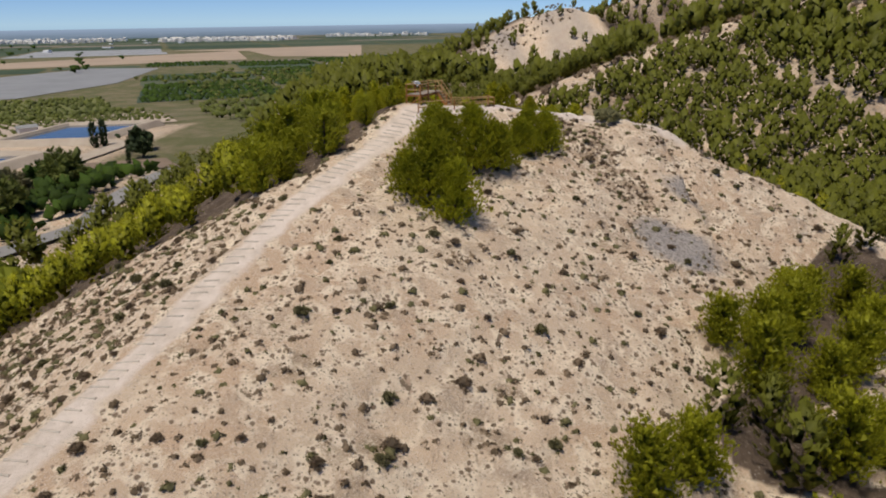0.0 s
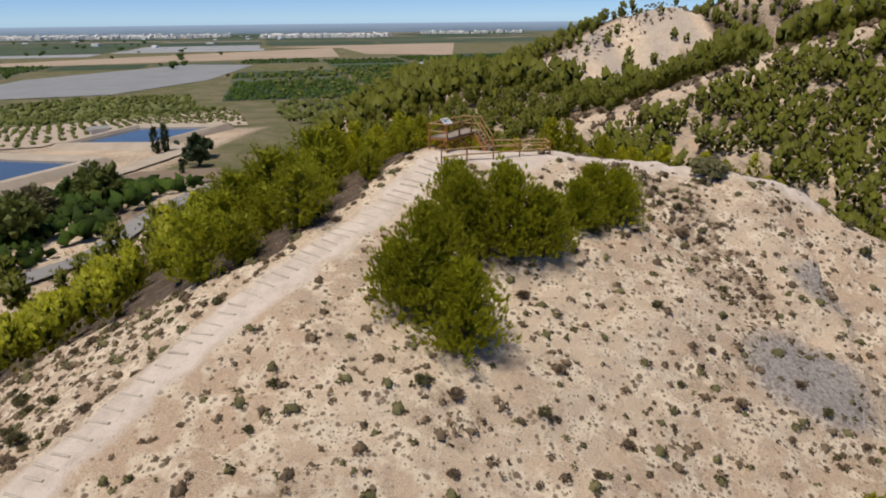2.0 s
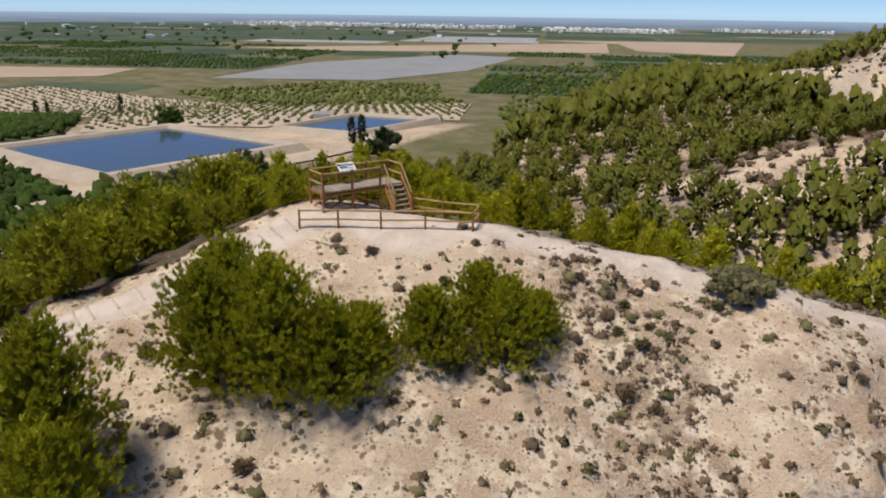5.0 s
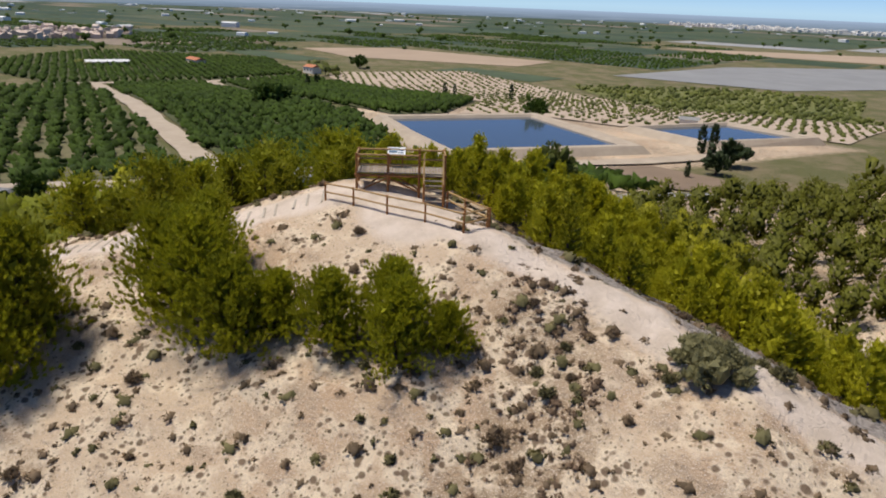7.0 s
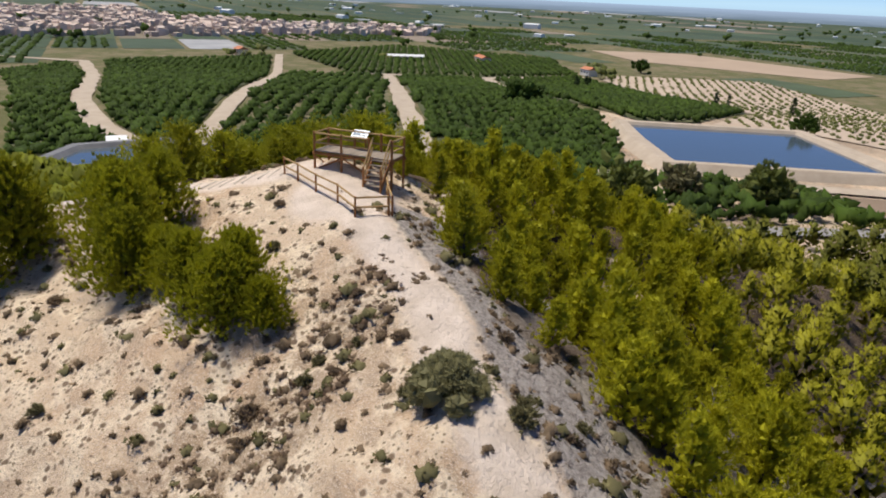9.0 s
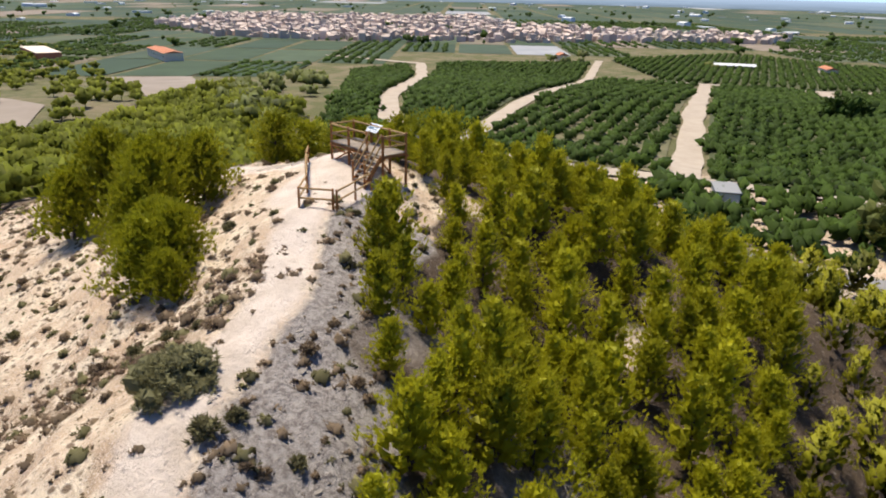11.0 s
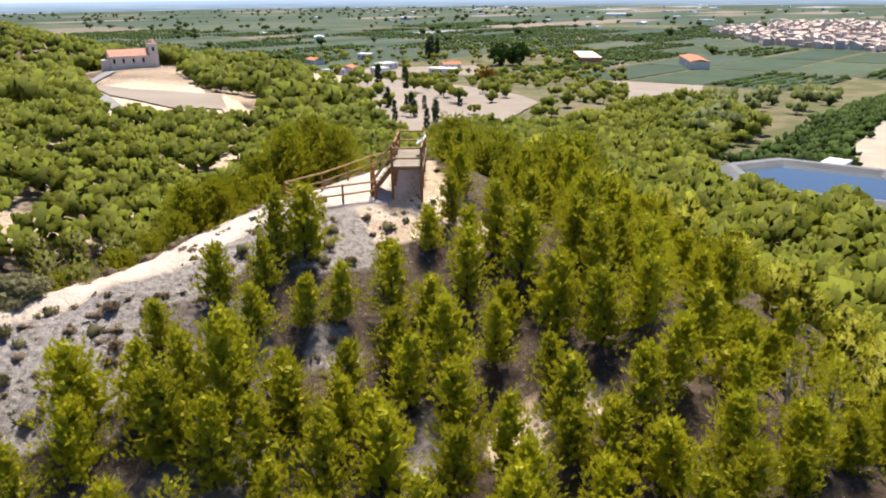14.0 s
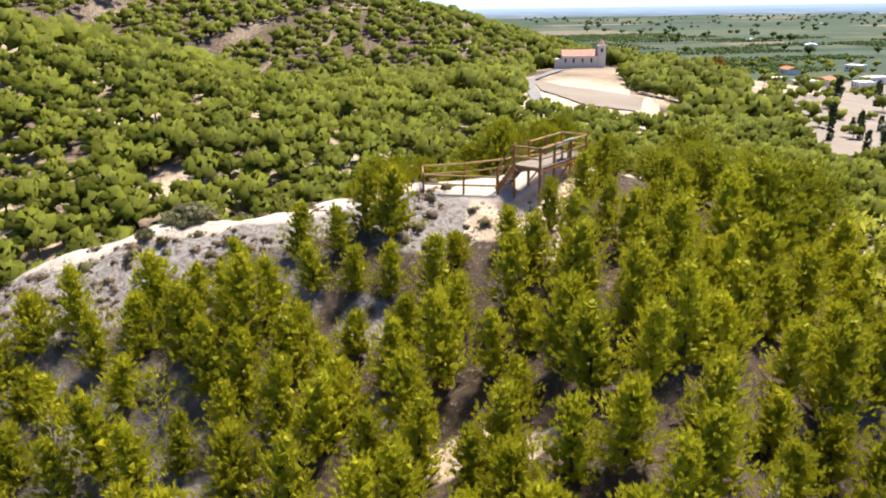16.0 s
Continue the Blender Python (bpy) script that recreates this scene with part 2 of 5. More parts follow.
# ---------------- the lie of the land ----------------
# crests: (x, y, z) along the line; slope to the left and right of it; roundness in metres
RIDGES = [
    ([(-2, 3.5, 1.3), (6, 5.8, 1.5), (11, 8, .6), (16.5, 8.8, 0), (21, 10.5, -1.0), (30, 9, -5.5), (45, 6, -12)], .72, .68, 2.5),
    ([(-2, 3.5, 1.3), (-5.5, -6, -.5), (-8, -14, -2.7), (-12.5, -26, -6.4), (-20, -42, -11)], .55, .6, 7.5),
    ([(-2, 3.5, 1.3), (-4.5, 13, -.4), (-4.5, 18, -1.6), (-9, 28, -5.5), (-14, 40, -10)], .6, .62, 2.0),
    ([(6, 70, -11), (16, 89, -8), (30, 95, -4), (60, 115, 4), (110, 130, 16), (200, 140, 30)], .4, .3, 6),
    ([(20, 92, -9), (6, 125, -6), (-21, 216, -11), (-20, 290, -14), (34, 340, -7), (78, 380, 16), (105, 400, 10), (160, 410, 36), (300, 420, 60)], .3, .4, 8),
    ([(8, -106, -13.5), (40, -104, -8), (57, -72, -4.3), (110, -85, 5), (180, -90, 14), (300, -80, 30)], .3, .3, 12),
    ([(0, -270, -17), (60, -330, -4), (120, -380, 12), (250, -420, 30), (400, -350, 40)], .2, .25, 20),
    ([(30, -112, -9.8), (10, -150, -11), (-2, -206, -10.3), (-12, -250, -14)], .12, .15, 10),
]


def smooth01(v, a, b):
    u = np.clip((v - a) / (b - a), 0, 1)
    return u * u * (3 - 2 * u)


def plain_z(r):
    return -17.3 - 3.4 * smooth01(r, 80, 116) - 10.1 * smooth01(r, 160, 340) - 9 * smooth01(r, 330, 2500)


def land(x, y):
    """Height of the ground without its fine relief; arrays or numbers."""
    x, y = np.asarray(x, float), np.asarray(y, float)
    r = np.hypot(x, y)
    hs = [plain_z(r) + 0 * x]
    for line, sl, sr, w in RIDGES:
        best_d, best_z, best_s = np.full(x.shape, 1e9), np.zeros(x.shape), np.zeros(x.shape)
        for (ax, ay, az), (bx, by, bz) in zip(line, line[1:]):
            dx, dy = bx - ax, by - ay
            k = np.clip(((x - ax) * dx + (y - ay) * dy) / (dx * dx + dy * dy), 0, 1)
            px, py = x - ax - k * dx, y - ay - k * dy
            d = np.hypot(px, py)
            near = d < best_d
            best_d = np.where(near, d, best_d)
            best_z = np.where(near, az + k * (bz - az), best_z)
            best_s = np.where(near, np.where(dx * py - dy * px > 0, sl, sr), best_s)
        hs.append(best_z - best_s * (np.sqrt(best_d ** 2 + w * w) - w))
    k = 0.7
    top = np.maximum.reduce(hs)
    return top + np.log(sum(np.exp((h - top) / k) for h in hs)) * k - 0.3


def along(line, x, y):
    """Distance from a line in plan (plus to its left), and the share of the way along it."""
    x, y = np.asarray(x, float), np.asarray(y, float)
    best, pos = np.full(x.shape, 1e9), np.zeros(x.shape)
    sign = np.ones(x.shape)
    for i, (a, b) in enumerate(zip(line, line[1:])):
        dx, dy = b[0] - a[0], b[1] - a[1]
        k = np.clip(((x - a[0]) * dx + (y - a[1]) * dy) / (dx * dx + dy * dy), 0, 1)
        px, py = x - a[0] - k * dx, y - a[1] - k * dy
        d = np.hypot(px, py)
        near = d < best
        best, pos = np.where(near, d, best), np.where(near, i + k, pos)
        sign = np.where(near, np.where(dx * py - dy * px > 0, 1.0, -1.0), sign)
    return best * sign, pos


def wob(x, y, s, seed=0.0):
    """Smooth unevenness between -1 and 1, s metres across."""
    u, v = np.asarray(x, float) / s, np.asarray(y, float) / s
    return (np.sin(u * 1.7 + seed) * np.cos(v * 2.1 - seed * 1.3) + np.sin(u * 3.1 - v * 2.3 + seed * 2.1) * 0.6
            + np.cos(u * 0.9 + v * 3.7 + seed * 0.7) * 0.5) / 2.1


PATH_LINE = [(0.5, 4.2), (-1.3, 2.0), (-3.2, -2.5), (-5.2, -6.8), (-8.4, -11.8), (-10.8, -16.8), (-13.4, -23.0), (-16.0, -28.8), (-19.5, -36), (-24, -46)]
CREST = [(p[0], p[1]) for p in RIDGES[0][0]]
SPUR = [(p[0], p[1]) for p in RIDGES[2][0]]
SPUR_BARE = [(-4.4, 10.6), (-4.75, 13.4), (-5.3, 15.5), (-6.3, 16.7), (-8.0, 17.0)]


def relief(x, y):
    """Fine unevenness of the hill near the lookout."""
    d, _ = along(PATH_LINE, x, y)
    near = np.clip(1.4 - np.hypot(np.asarray(x) - 5, np.asarray(y)) / 70, 0, 1) * smooth01(np.abs(d), 0.6, 2.5)
    flat = smooth01(np.hypot(np.asarray(x) - 1, np.asarray(y) - 5), 4, 8)
    return 1.35 * near * flat * (0.16 * wob(x, y, 2.3) + 0.10 * wob(x, y, 0.9, 2.0) + 0.05 * wob(x, y, 0.37, 4.0) + 0.3 * wob(x, y, 7, 1.0)
                                 - 0.28 * np.abs(wob(np.asarray(x) + 1.5 * wob(x, y, 5, 3.0), y, 3.3, 6.0)) - 0.12 * np.abs(wob(x, y, 1.3, 9.0)))


def ground_z(x, y):
    return land(x, y) + relief(x, y)


# where the pines end: on the west flank, and at the foot of the bare south-east face
WEST_EDGE = [(-1.5, 4.5), (-2.9, 2.6), (-4.7, -0.3), (-5.9, -4.6), (-8.0, -7.6), (-12, -8.8), (-19, -8), (-28, -4), (-60, -6)]
EAST_EDGE = [(3, -60), (6, -36), (8.7, -29.5), (13.7, -23.8), (18.8, -17.3), (20.8, -12.6), (30.4, -1.1), (40, 6), (60, 9)]


def forest(x, y):
    """How thickly the pines stand, 0 to 1."""
    x, y = np.asarray(x, float), np.asarray(y, float)
    dc, _ = along(CREST, x, y)
    ds, _ = along(SPUR_BARE, x, y)
    r = np.hypot(x, y)
    rag = wob(x, y, 4.0, 3.0)
    bare_n = np.interp(x, [4.5, 6, 10, 13, 16.5, 20, 24], [1.6, 2.2, 2.3, 2.4, 2.7, 3.6, 5.0])
    north = (dc > bare_n + rag * 0.5) & (np.abs(ds) > 1.55 + 0.35 * rag) & (np.hypot(x - 1, y - 5) > 4.2) & (np.hypot(x - 4.5, y - 6.8) > 3.4)
    for px, py, pr in ((6.0, 13.0, 0.9), (4.3, 16.9, 1.2), (1.2, 18.2, 1.2), (-1, 18.6, 0.7), (-1.2, 9.7, 0.9), (10.5, 14.3, 0.6), (15, 16.5, 0.6), (-11.6, 17.2, 1.1)):
        north &= np.hypot(x - px, y - py) > pr
    dw, _ = along(WEST_EDGE, x, y)
    de, _ = along(EAST_EDGE, x, y)
    west = (dw < -0.5 + rag * 0.5) & (x < -2) & (dc > -40)
    se = (de < -0.6 + rag) & (wob(x, y, 5.5, 9.0) > -0.1)
    near = np.where((north & ~((x < -2) & (dw > 0) & (y < 3))) | west | se, 1.0, 0.0)
    far = np.where(wob(x, y, 18, 5.0) > 0.6, 0.12, 0.95)
    plain = smooth01(-x, 38, 47)
    south_west = (dw > 0) & (y < -4) & (x < -8) & (r < 75)
    dens = np.where(r > 46, np.where(south_west, 0.6, far), near)
    d6, _ = along([(p[0], p[1]) for p in RIDGES[3][0]], x, y)
    d5, _ = along([(p[0], p[1]) for p in RIDGES[4][0]], x, y)
    bare_ridge = (d6 < 4) & (d6 > -8 + 3 * wob(x, y, 9, 4.0)) & (x > 8)
    dens = np.where(bare_ridge, 0.02, dens)
    terr = np.sin(d6 * 0.62 + 0.4 * wob(x, y, 22, 1.0)) > np.where(x < 40, 0.6, 0.85)
    dens = np.where((d6 <= -8) & (x > 12) & (y > 10) & (y < 130) & terr, 0.05, dens)
    dens = np.where((np.abs(d5) < 12) & (y > 255), 0.04, dens)
    dens = np.where((y > 285) & (x < 100) & (d5 > -45) & (d5 < 25), np.where(wob(x, y, 13, 6.0) > 0.25, 0.5, 0.06), dens)
    return dens * (1 - plain)


# ---------------- ground ----------------
def graded(lo, hi, fine_lo, fine_hi, step, grow=1.09, most=90.0):
    mid = list(np.arange(fine_lo, fine_hi + 1e-6, step))
    out = []
    for start, end, s in ((fine_hi, hi, 1), (fine_lo, lo, -1)):
        v, d, side = start, step, []
        while s * (end - v) > 0:
            d = min(d * grow, most)
            v = v + s * d
            side.append(v)
        out.append(side)
    return np.array(out[1][::-1] + mid + out[0])


gx = graded(-4200, 4200, -24, 34, 0.46)
gy = graded(-4200, 4200, -36, 30, 0.46)
X, Y = np.meshgrid(gx, gy)
Z = ground_z(X, Y)
nx, ny = len(gx), len(gy)
idx = np.arange(nx * ny).reshape(ny, nx)
quads = np.stack([idx[:-1, :-1], idx[:-1, 1:], idx[1:, 1:], idx[1:, :-1]], -1).reshape(-1, 4)
ground = mesh_obj("ground", np.stack([X, Y, Z], -1).reshape(-1, 3).tolist(), quads.tolist(), M_SOIL, smooth=True)
tagged(ground, "pale dry marl hill and plain of soil and stones", "ground", kind="structure")
HEATH = [(10.2, 5.6), (12.2, 4.9), (13.6, 3.6), (14.8, 1.0), (16.2, -1.0)]
SCRUB_PATCHES = [(-6.8, -26.4, 1.3), (-4.4, -30.3, 1.2), (2.3, -27.3, 1.4), (3.7, -24.8, 1.1), (12.7, -8.5, 1.6), (-2.6, -29.2, 0.9), (15.5, 6.6, 1.0)]


def thick(x, y):
    """Where dwarf scrub grows in patches on the bare slope, 0 to 1."""
    t = smooth01(wob(x, y, 3.4, 7.0) + 0.5 * wob(x, y, 1.4, 1.0), 0.35, 0.85) * 0.8
    band, _ = along(HEATH, x, y)
    t = np.maximum(t, 1 - smooth01(np.abs(band) + 0.7 * wob(x, y, 1.6, 5.0), 1.2, 2.9))
    for px, py, pr in SCRUB_PATCHES:
        t = np.maximum(t, 1 - smooth01(np.hypot(x - px, (y - py) * 1.3) + 0.4 * wob(x, y, 0.9, 8.0), pr * 0.6, pr * 1.3))
    return t


def masks(x, y):
    """Where pine litter lies, where feet have worn the ground, where grey rock is bare."""
    dp, _ = along(PATH_LINE, x, y)
    dc, pc = along(CREST, x, y)
    litter = np.clip(forest(x, y) * 1.3, 0, 1)
    litter = np.maximum(litter, smooth01(np.hypot(x, y), 45, 60) * (0.42 + 0.25 * wob(x, y, 14, 2.0)))
    litter = np.where(np.hypot(x, y) > 48, np.minimum(litter, 0.5 + 0.3 * smooth01(np.hypot(x, y), 150, 260) + 0.35 * wob(x, y, 9, 2.0)), litter)
    litter = np.where((np.hypot(x / 18, (y + 135) / 26) < 1) | (np.hypot(x - 22, y + 116) < 13), 0.12, litter)
    top = np.hypot(x - 2.3, (y - 4.4) * 1.25)
    worn = np.maximum(1 - smooth01(np.abs(dp) + 0.4 * wob(x, y, 1.3, 6.0), 0.5, 1.6), 1 - smooth01(top, 2.2, 3.8))
    worn = np.maximum(worn, (1 - smooth01(np.abs(dc + 0.35), 0.5, 1.5)) * (x > 4) * (x < 24) * 0.9)
    rock = smooth01(dc, 0.2, 1.3) * (x > 3) * (1 - smooth01(np.hypot(x, y), 30, 42))
    d6, _ = along([(p[0], p[1]) for p in RIDGES[3][0]], x, y)
    rock = np.where((np.abs(d6) < 9) & (x > 8), 0.3, rock)
    litter = np.where((d6 < 5) & (d6 > -60) & (x > 8) & (y > 10), np.minimum(litter, np.where(d6 < -8, 0.55, 0.25) + 0.3 * wob(x, y, 6, 3.0)), litter)
    d5, _ = along([(p[0], p[1]) for p in RIDGES[4][0]], x, y)
    peak = (y > 285) & (x < 100) & (d5 > -45) & (d5 < 25)
    litter = np.where(peak, 0.1, litter)
    rock = np.where(peak, 0.45 + 0.3 * wob(x, y, 11, 2.0), rock)
    rock = np.maximum(rock, 0.8 * (1 - smooth01(np.hypot((x - 18.5) * 0.9, (y + 6.3) * 1.1), 1.5, 5.0)))
    rock = np.maximum(rock, 0.7 * (1 - smooth01(np.hypot(x - 21.5, (y - 1.0) * 1.3), 1.0, 3.5)))
    rock = np.maximum(rock, (1 - smooth01(np.abs(along(SPUR_BARE, x, y)[0]), 0.8, 1.8)))
    r = np.hypot(x, y)
    pale = (x > -172) & (x < -72) & (y > 52) & (y < 170)
    weeds = smooth01(r, 75, 120) * (1 - smooth01(land(x, y) - plain_z(r), 0.5, 3)) * np.where(pale, 0.1, 0.85)
    brown = np.clip(thick(x, y) * 0.75, 0, 1) * (worn < 0.4)
    return litter, worn, np.where(worn > 0.6, 0, rock), brown, weeds


for key, values in zip(("litter", "trodden", "rock", "brown", "weeds"), masks(X, Y)):
    ground.data.attributes.new(key, "FLOAT", "POINT").data.foreach_set("value", values.astype(np.float32).reshape(-1))


# ---------------- lookout platform ----------------
def lookout():
    """A timber deck on posts with rails, braces and a stair."""
    base = tagged(new("lookout_platform"), "orange-stained timber lookout platform with rails and stair", "platform")
    a = math.atan2(6.52 - 2.87, 1.02 + 0.82)      # along the deck
    z0, deck, rail = 1.35, 2.54, 3.40
    base.matrix_world = Matrix.Translation((-0.82, 2.87, -0.05)) @ Matrix.Rotation(a, 4, "Z")
    L, W = 4.09, 1.30                                 # y is to the back of the deck

    def p(name, fn, material=M_WOOD, label=""):
        bm = bmesh.new()
        fn(bm)
        return part(name, bm, material, base, label)

    posts = [(0, 0), (1.45, 0), (2.9, 0), (L, 0), (0, W), (1.45, W), (2.9, W), (L, W)]
    for x, y in posts:
        p("post", lambda bm: add_pole(bm, (x, y, z0 - 0.9), (x, y, rail + 0.04), 0.065, 0.06, 10))
    for y in (0.0, W):
        p("beam", lambda bm: add_pole(bm, (-0.1, y + 0.02, deck - 0.14), (L + 0.1, y + 0.02, deck - 0.14), 0.07, seg=10))
    for x in (0.02, 1.45, 2.95, L - 0.02):
        p("joist", lambda bm: add_box(bm, (x, W / 2, deck - 0.09), (0.07, W, 0.10)))
    n = 30
    for i in range(n):
        p("deck_board", lambda bm: add_box(bm, ((i + 0.5) * L / n, W / 2, deck), (L / n - 0.018, W + 0.16, 0.035), bevel=0.004), M_DECK)
    runs = [((0, 0), (2.9, 0)), ((0, 0), (0, W)), ((0, W), (L, W)), ((L, 0), (L, W))]
    for (ax, ay), (bx, by) in runs:
        for h in (rail - 0.03, rail - 0.48):
            p("rail", lambda bm: add_pole(bm, (ax, ay, h), (bx, by, h), 0.045, seg=8), M_RAIL)
    for ax, bx in ((0, 1.45), (2.95, 1.45)):
        p("brace", lambda bm: add_pole(bm, (ax, 0.06, z0 + 0.25), (bx, 0.06, deck - 0.25), 0.04, seg=8))
        p("brace", lambda bm: add_pole(bm, (ax, W - 0.05, z0 + 0.05), (bx, W - 0.05, deck - 0.25), 0.04, seg=8))
    p("brace", lambda bm: add_pole(bm, (-0.04, 0.05, deck - 0.25), (-0.04, W - 0.05, z0 + 0.2), 0.04, seg=8))
    # stair from the front of the deck, at its far end
    sx0, sx1, run, steps = 3.12, L - 0.08, 0.95, 6
    for sx in (sx0, sx1):
        p("stringer", lambda bm: add_box(bm, (0, 0, 0), (0.06, math.hypot(run, deck - z0) + 0.1, 0.2),
                                         Matrix.Translation((sx, -run / 2, (deck + z0) / 2 - 0.05)) @ Matrix.Rotation(math.atan2(deck - z0, run), 4, "X"), 0.01))
        p("newel_post", lambda bm: add_pole(bm, (sx, -run, z0 - 0.4), (sx, -run, z0 + 0.95), 0.055, seg=10))
        for h in (0.95, 0.5):
            p("handrail", lambda bm: add_pole(bm, (sx, 0, deck + h), (sx, -run, z0 + h - 0.06), 0.04, seg=8), M_RAIL)
    for i in range(steps):
        u = (i + 0.6) / steps
        p("tread", lambda bm: add_box(bm, ((sx0 + sx1) / 2, -run * (1 - u), z0 + (deck - z0) * u), (sx1 - sx0, 0.27, 0.045), bevel=0.006), M_DECK)
    return base


platform_thing = lookout()


def info_board():
    b = tagged(new("information_board"), "white tilted information panel on two short posts at the deck rail", "sign")
    M_WHITE = mat("printed_panel", (0.82, 0.84, 0.85), (0.78, 0.8, 0.82), 2, rough=0.35, bump=0)
    M_PRINT = mat("panel_print", (0.13, 0.22, 0.32), (0.10, 0.16, 0.22), 6, rough=0.4, bump=0)
    a = math.atan2(6.52 - 2.87, 1.02 + 0.82)
    b.matrix_world = Matrix.Translation((-1.08, 5.02, 2.30)) @ Matrix.Rotation(a, 4, "Z")
    for x in (-0.28, 0.28):
        bm = bmesh.new()
        add_box(bm, (x, 0.02, 0.42), (0.06, 0.06, 0.84), bevel=0.006)
        part("leg", bm, M_WOOD, b)
    tilt = Matrix.Translation((0, 0, 0.95)) @ Matrix.Rotation(radians(38), 4, "X")
    bm = bmesh.new()
    add_box(bm, (0, 0, 0), (0.86, 0.52, 0.035), tilt, 0.008)
    panel = part("panel", bm, M_WHITE, b)
    for x, y, w, h in ((-0.16, -0.02, 0.4, 0.16), (0.2, 0.08, 0.26, 0.1), (0.2, -0.08, 0.26, 0.06), (-0.1, 0.17, 0.5, 0.035), (0, -0.19, 0.7, 0.02)):
        bm = bmesh.new()
        add_box(bm, (x, y, 0.021), (w, h, 0.006), tilt)
        part("print_bar", bm, M_PRINT, panel)
    return b


info_board()


def fence(name, pts, label):
    """A low post-and-two-rail fence."""
    f = tagged(new(name), label, "fence")
    f.location = (*pts[0], float(ground_z(*pts[0])))
    o = f.location
    tops = []
    for x, y in pts:
        z = float(ground_z(x, y))
        bm = bmesh.new()
        add_pole(bm, Vector((x, y, z - 0.3)) - o, Vector((x, y, z + 0.86)) - o, 0.05, 0.045, 9)
        part("post", bm, M_WOOD, f)
        tops.append(Vector((x, y, z)) - o)
    for a, b in zip(tops, tops[1:]):
        for h in (0.8, 0.4):
            bm = bmesh.new()
            add_pole(bm, a + Vector((0, 0, h)), b + Vector((0, 0, h)), 0.042, seg=8)
            part("rail", bm, M_RAIL, f)
    return f


fence("front_fence", [(-1.0, 1.4), (0.45, 2.2), (2.0, 3.15), (3.6, 4.2), (5.5, 5.0), (5.15, 6.35)], "low round-pole timber fence round the hilltop")
fence("rear_fence", [(5.1, 6.5), (3.3, 6.35), (1.75, 6.3)], "low round-pole timber fence from stair to corner")


def flight_of_steps():
    """Log risers laid across the climbing path, each a piece of its own."""
    st = tagged(new("path_steps"), "log-edged earth steps climbing the pale path", "steps")
    seg, run = 0, 0.0
    line = [Vector((*p, 0)) for p in PATH_LINE[1:]]
    dist = [0.0]
    for a, b in zip(line, line[1:]):
        dist.append(dist[-1] + (b - a).length)
    k, s, rr = 0, 0.6, random.Random(11)
    while s < dist[-1] - 1:
        while dist[k + 1] < s:
            k += 1
        d = (line[k + 1] - line[k]).normalized()
        c = line[k] + d * (s - dist[k])
        side = Vector((-d.y, d.x, 0))
        c = c - side * (0.32 if s > 7 else 0.0)
        half = rr.uniform(0.5, 0.75)
        a, b = c - side * half, c + side * half
        bm = bmesh.new()
        za, zb = float(ground_z(a.x, a.y)), float(ground_z(b.x, b.y))
        add_pole(bm, (a.x + rr.uniform(-.07, .07), a.y + rr.uniform(-.07, .07), za + rr.uniform(-0.03, 0.02)), (b.x, b.y, zb + rr.uniform(-0.03, 0.02)), 0.075, 0.065, 6)
        part("step", bm, M_TIMBER, st)
        s += rr.uniform(0.5, 0.85) if not 5.2 < s < 8.5 else 0.9
    return st


flight_of_steps()


# ---------------- pines ----------------
def tufts(rng, centres, dirs, blades, length, width, spread=0.55):
    """Needle tufts: at each centre a spray of narrow blades round its direction."""
    n = len(centres)
    c = np.repeat(centres, blades, 0)
    d = np.repeat(dirs, blades, 0) + rng.normal(0, spread, (n * blades, 3))
    d /= np.linalg.norm(d, axis=1, keepdims=True)
    s = np.cross(d, rng.normal(0, 1, (n * blades, 3)))
    s /= np.linalg.norm(s, axis=1, keepdims=True) + 1e-9
    ln = (length * rng.uniform(0.6, 1.25, n * blades))[:, None]
    root = c + rng.normal(0, max(width * 0.5, length * 0.16), c.shape)
    v = np.stack([root - s * width - d * ln * 0.2, root + s * width - d * ln * 0.05, root + d * ln], 1).reshape(-1, 3)
    return v, np.arange(n * blades * 3).reshape(-1, 3)


ICO = {}


def ball(level):
    if level not in ICO:
        bm = bmesh.new()
        if level < 0:
            c = [bm.verts.new(p) for p in ((1, 0, 0), (0, 1, 0), (-1, 0, 0), (0, -1, 0), (0, 0, 1), (0, 0, -1))]
            for i in range(4):
                bm.faces.new((c[i], c[(i + 1) % 4], c[4]))
                bm.faces.new((c[(i + 1) % 4], c[i], c[5]))
            bm.verts.index_update()
        else:
            bmesh.ops.create_icosphere(bm, subdivisions=level + 1, radius=1.0)
        ICO[level] = (np.array([q.co[:] for q in bm.verts]), np.array([[q.index for q in t.verts] for t in bm.faces]))
        bm.free()
    return ICO[level]


def clumps(g, centres, dirs, size, level, stretch=0.55):
    """Ragged masses of foliage, longer along the way they grow."""
    bv, bf = ball(level)
    vs, fs = [], []
    for i, (c, d) in enumerate(zip(centres, dirs)):
        d = d / np.linalg.norm(d)
        turn, _ = np.linalg.qr(g.normal(0, 1, (3, 3)))
        w = bv @ (turn * np.sign(np.linalg.det(turn))) * g.uniform(0.62, 1.3, (len(bv), 1)) * size * g.uniform(0.75, 1.25)
        w = w + np.outer(w @ d, d) * stretch
        vs.append(w + c)
        fs.append(bf + i * len(bv))
    return np.concatenate(vs), np.concatenate(fs)


def joined(*pieces):
    vs, fs, off = [], [], 0
    for v, f in pieces:
        vs.append(v)
        fs.append(f + off)
        off += len(v)
    return np.concatenate(vs), np.concatenate(fs)


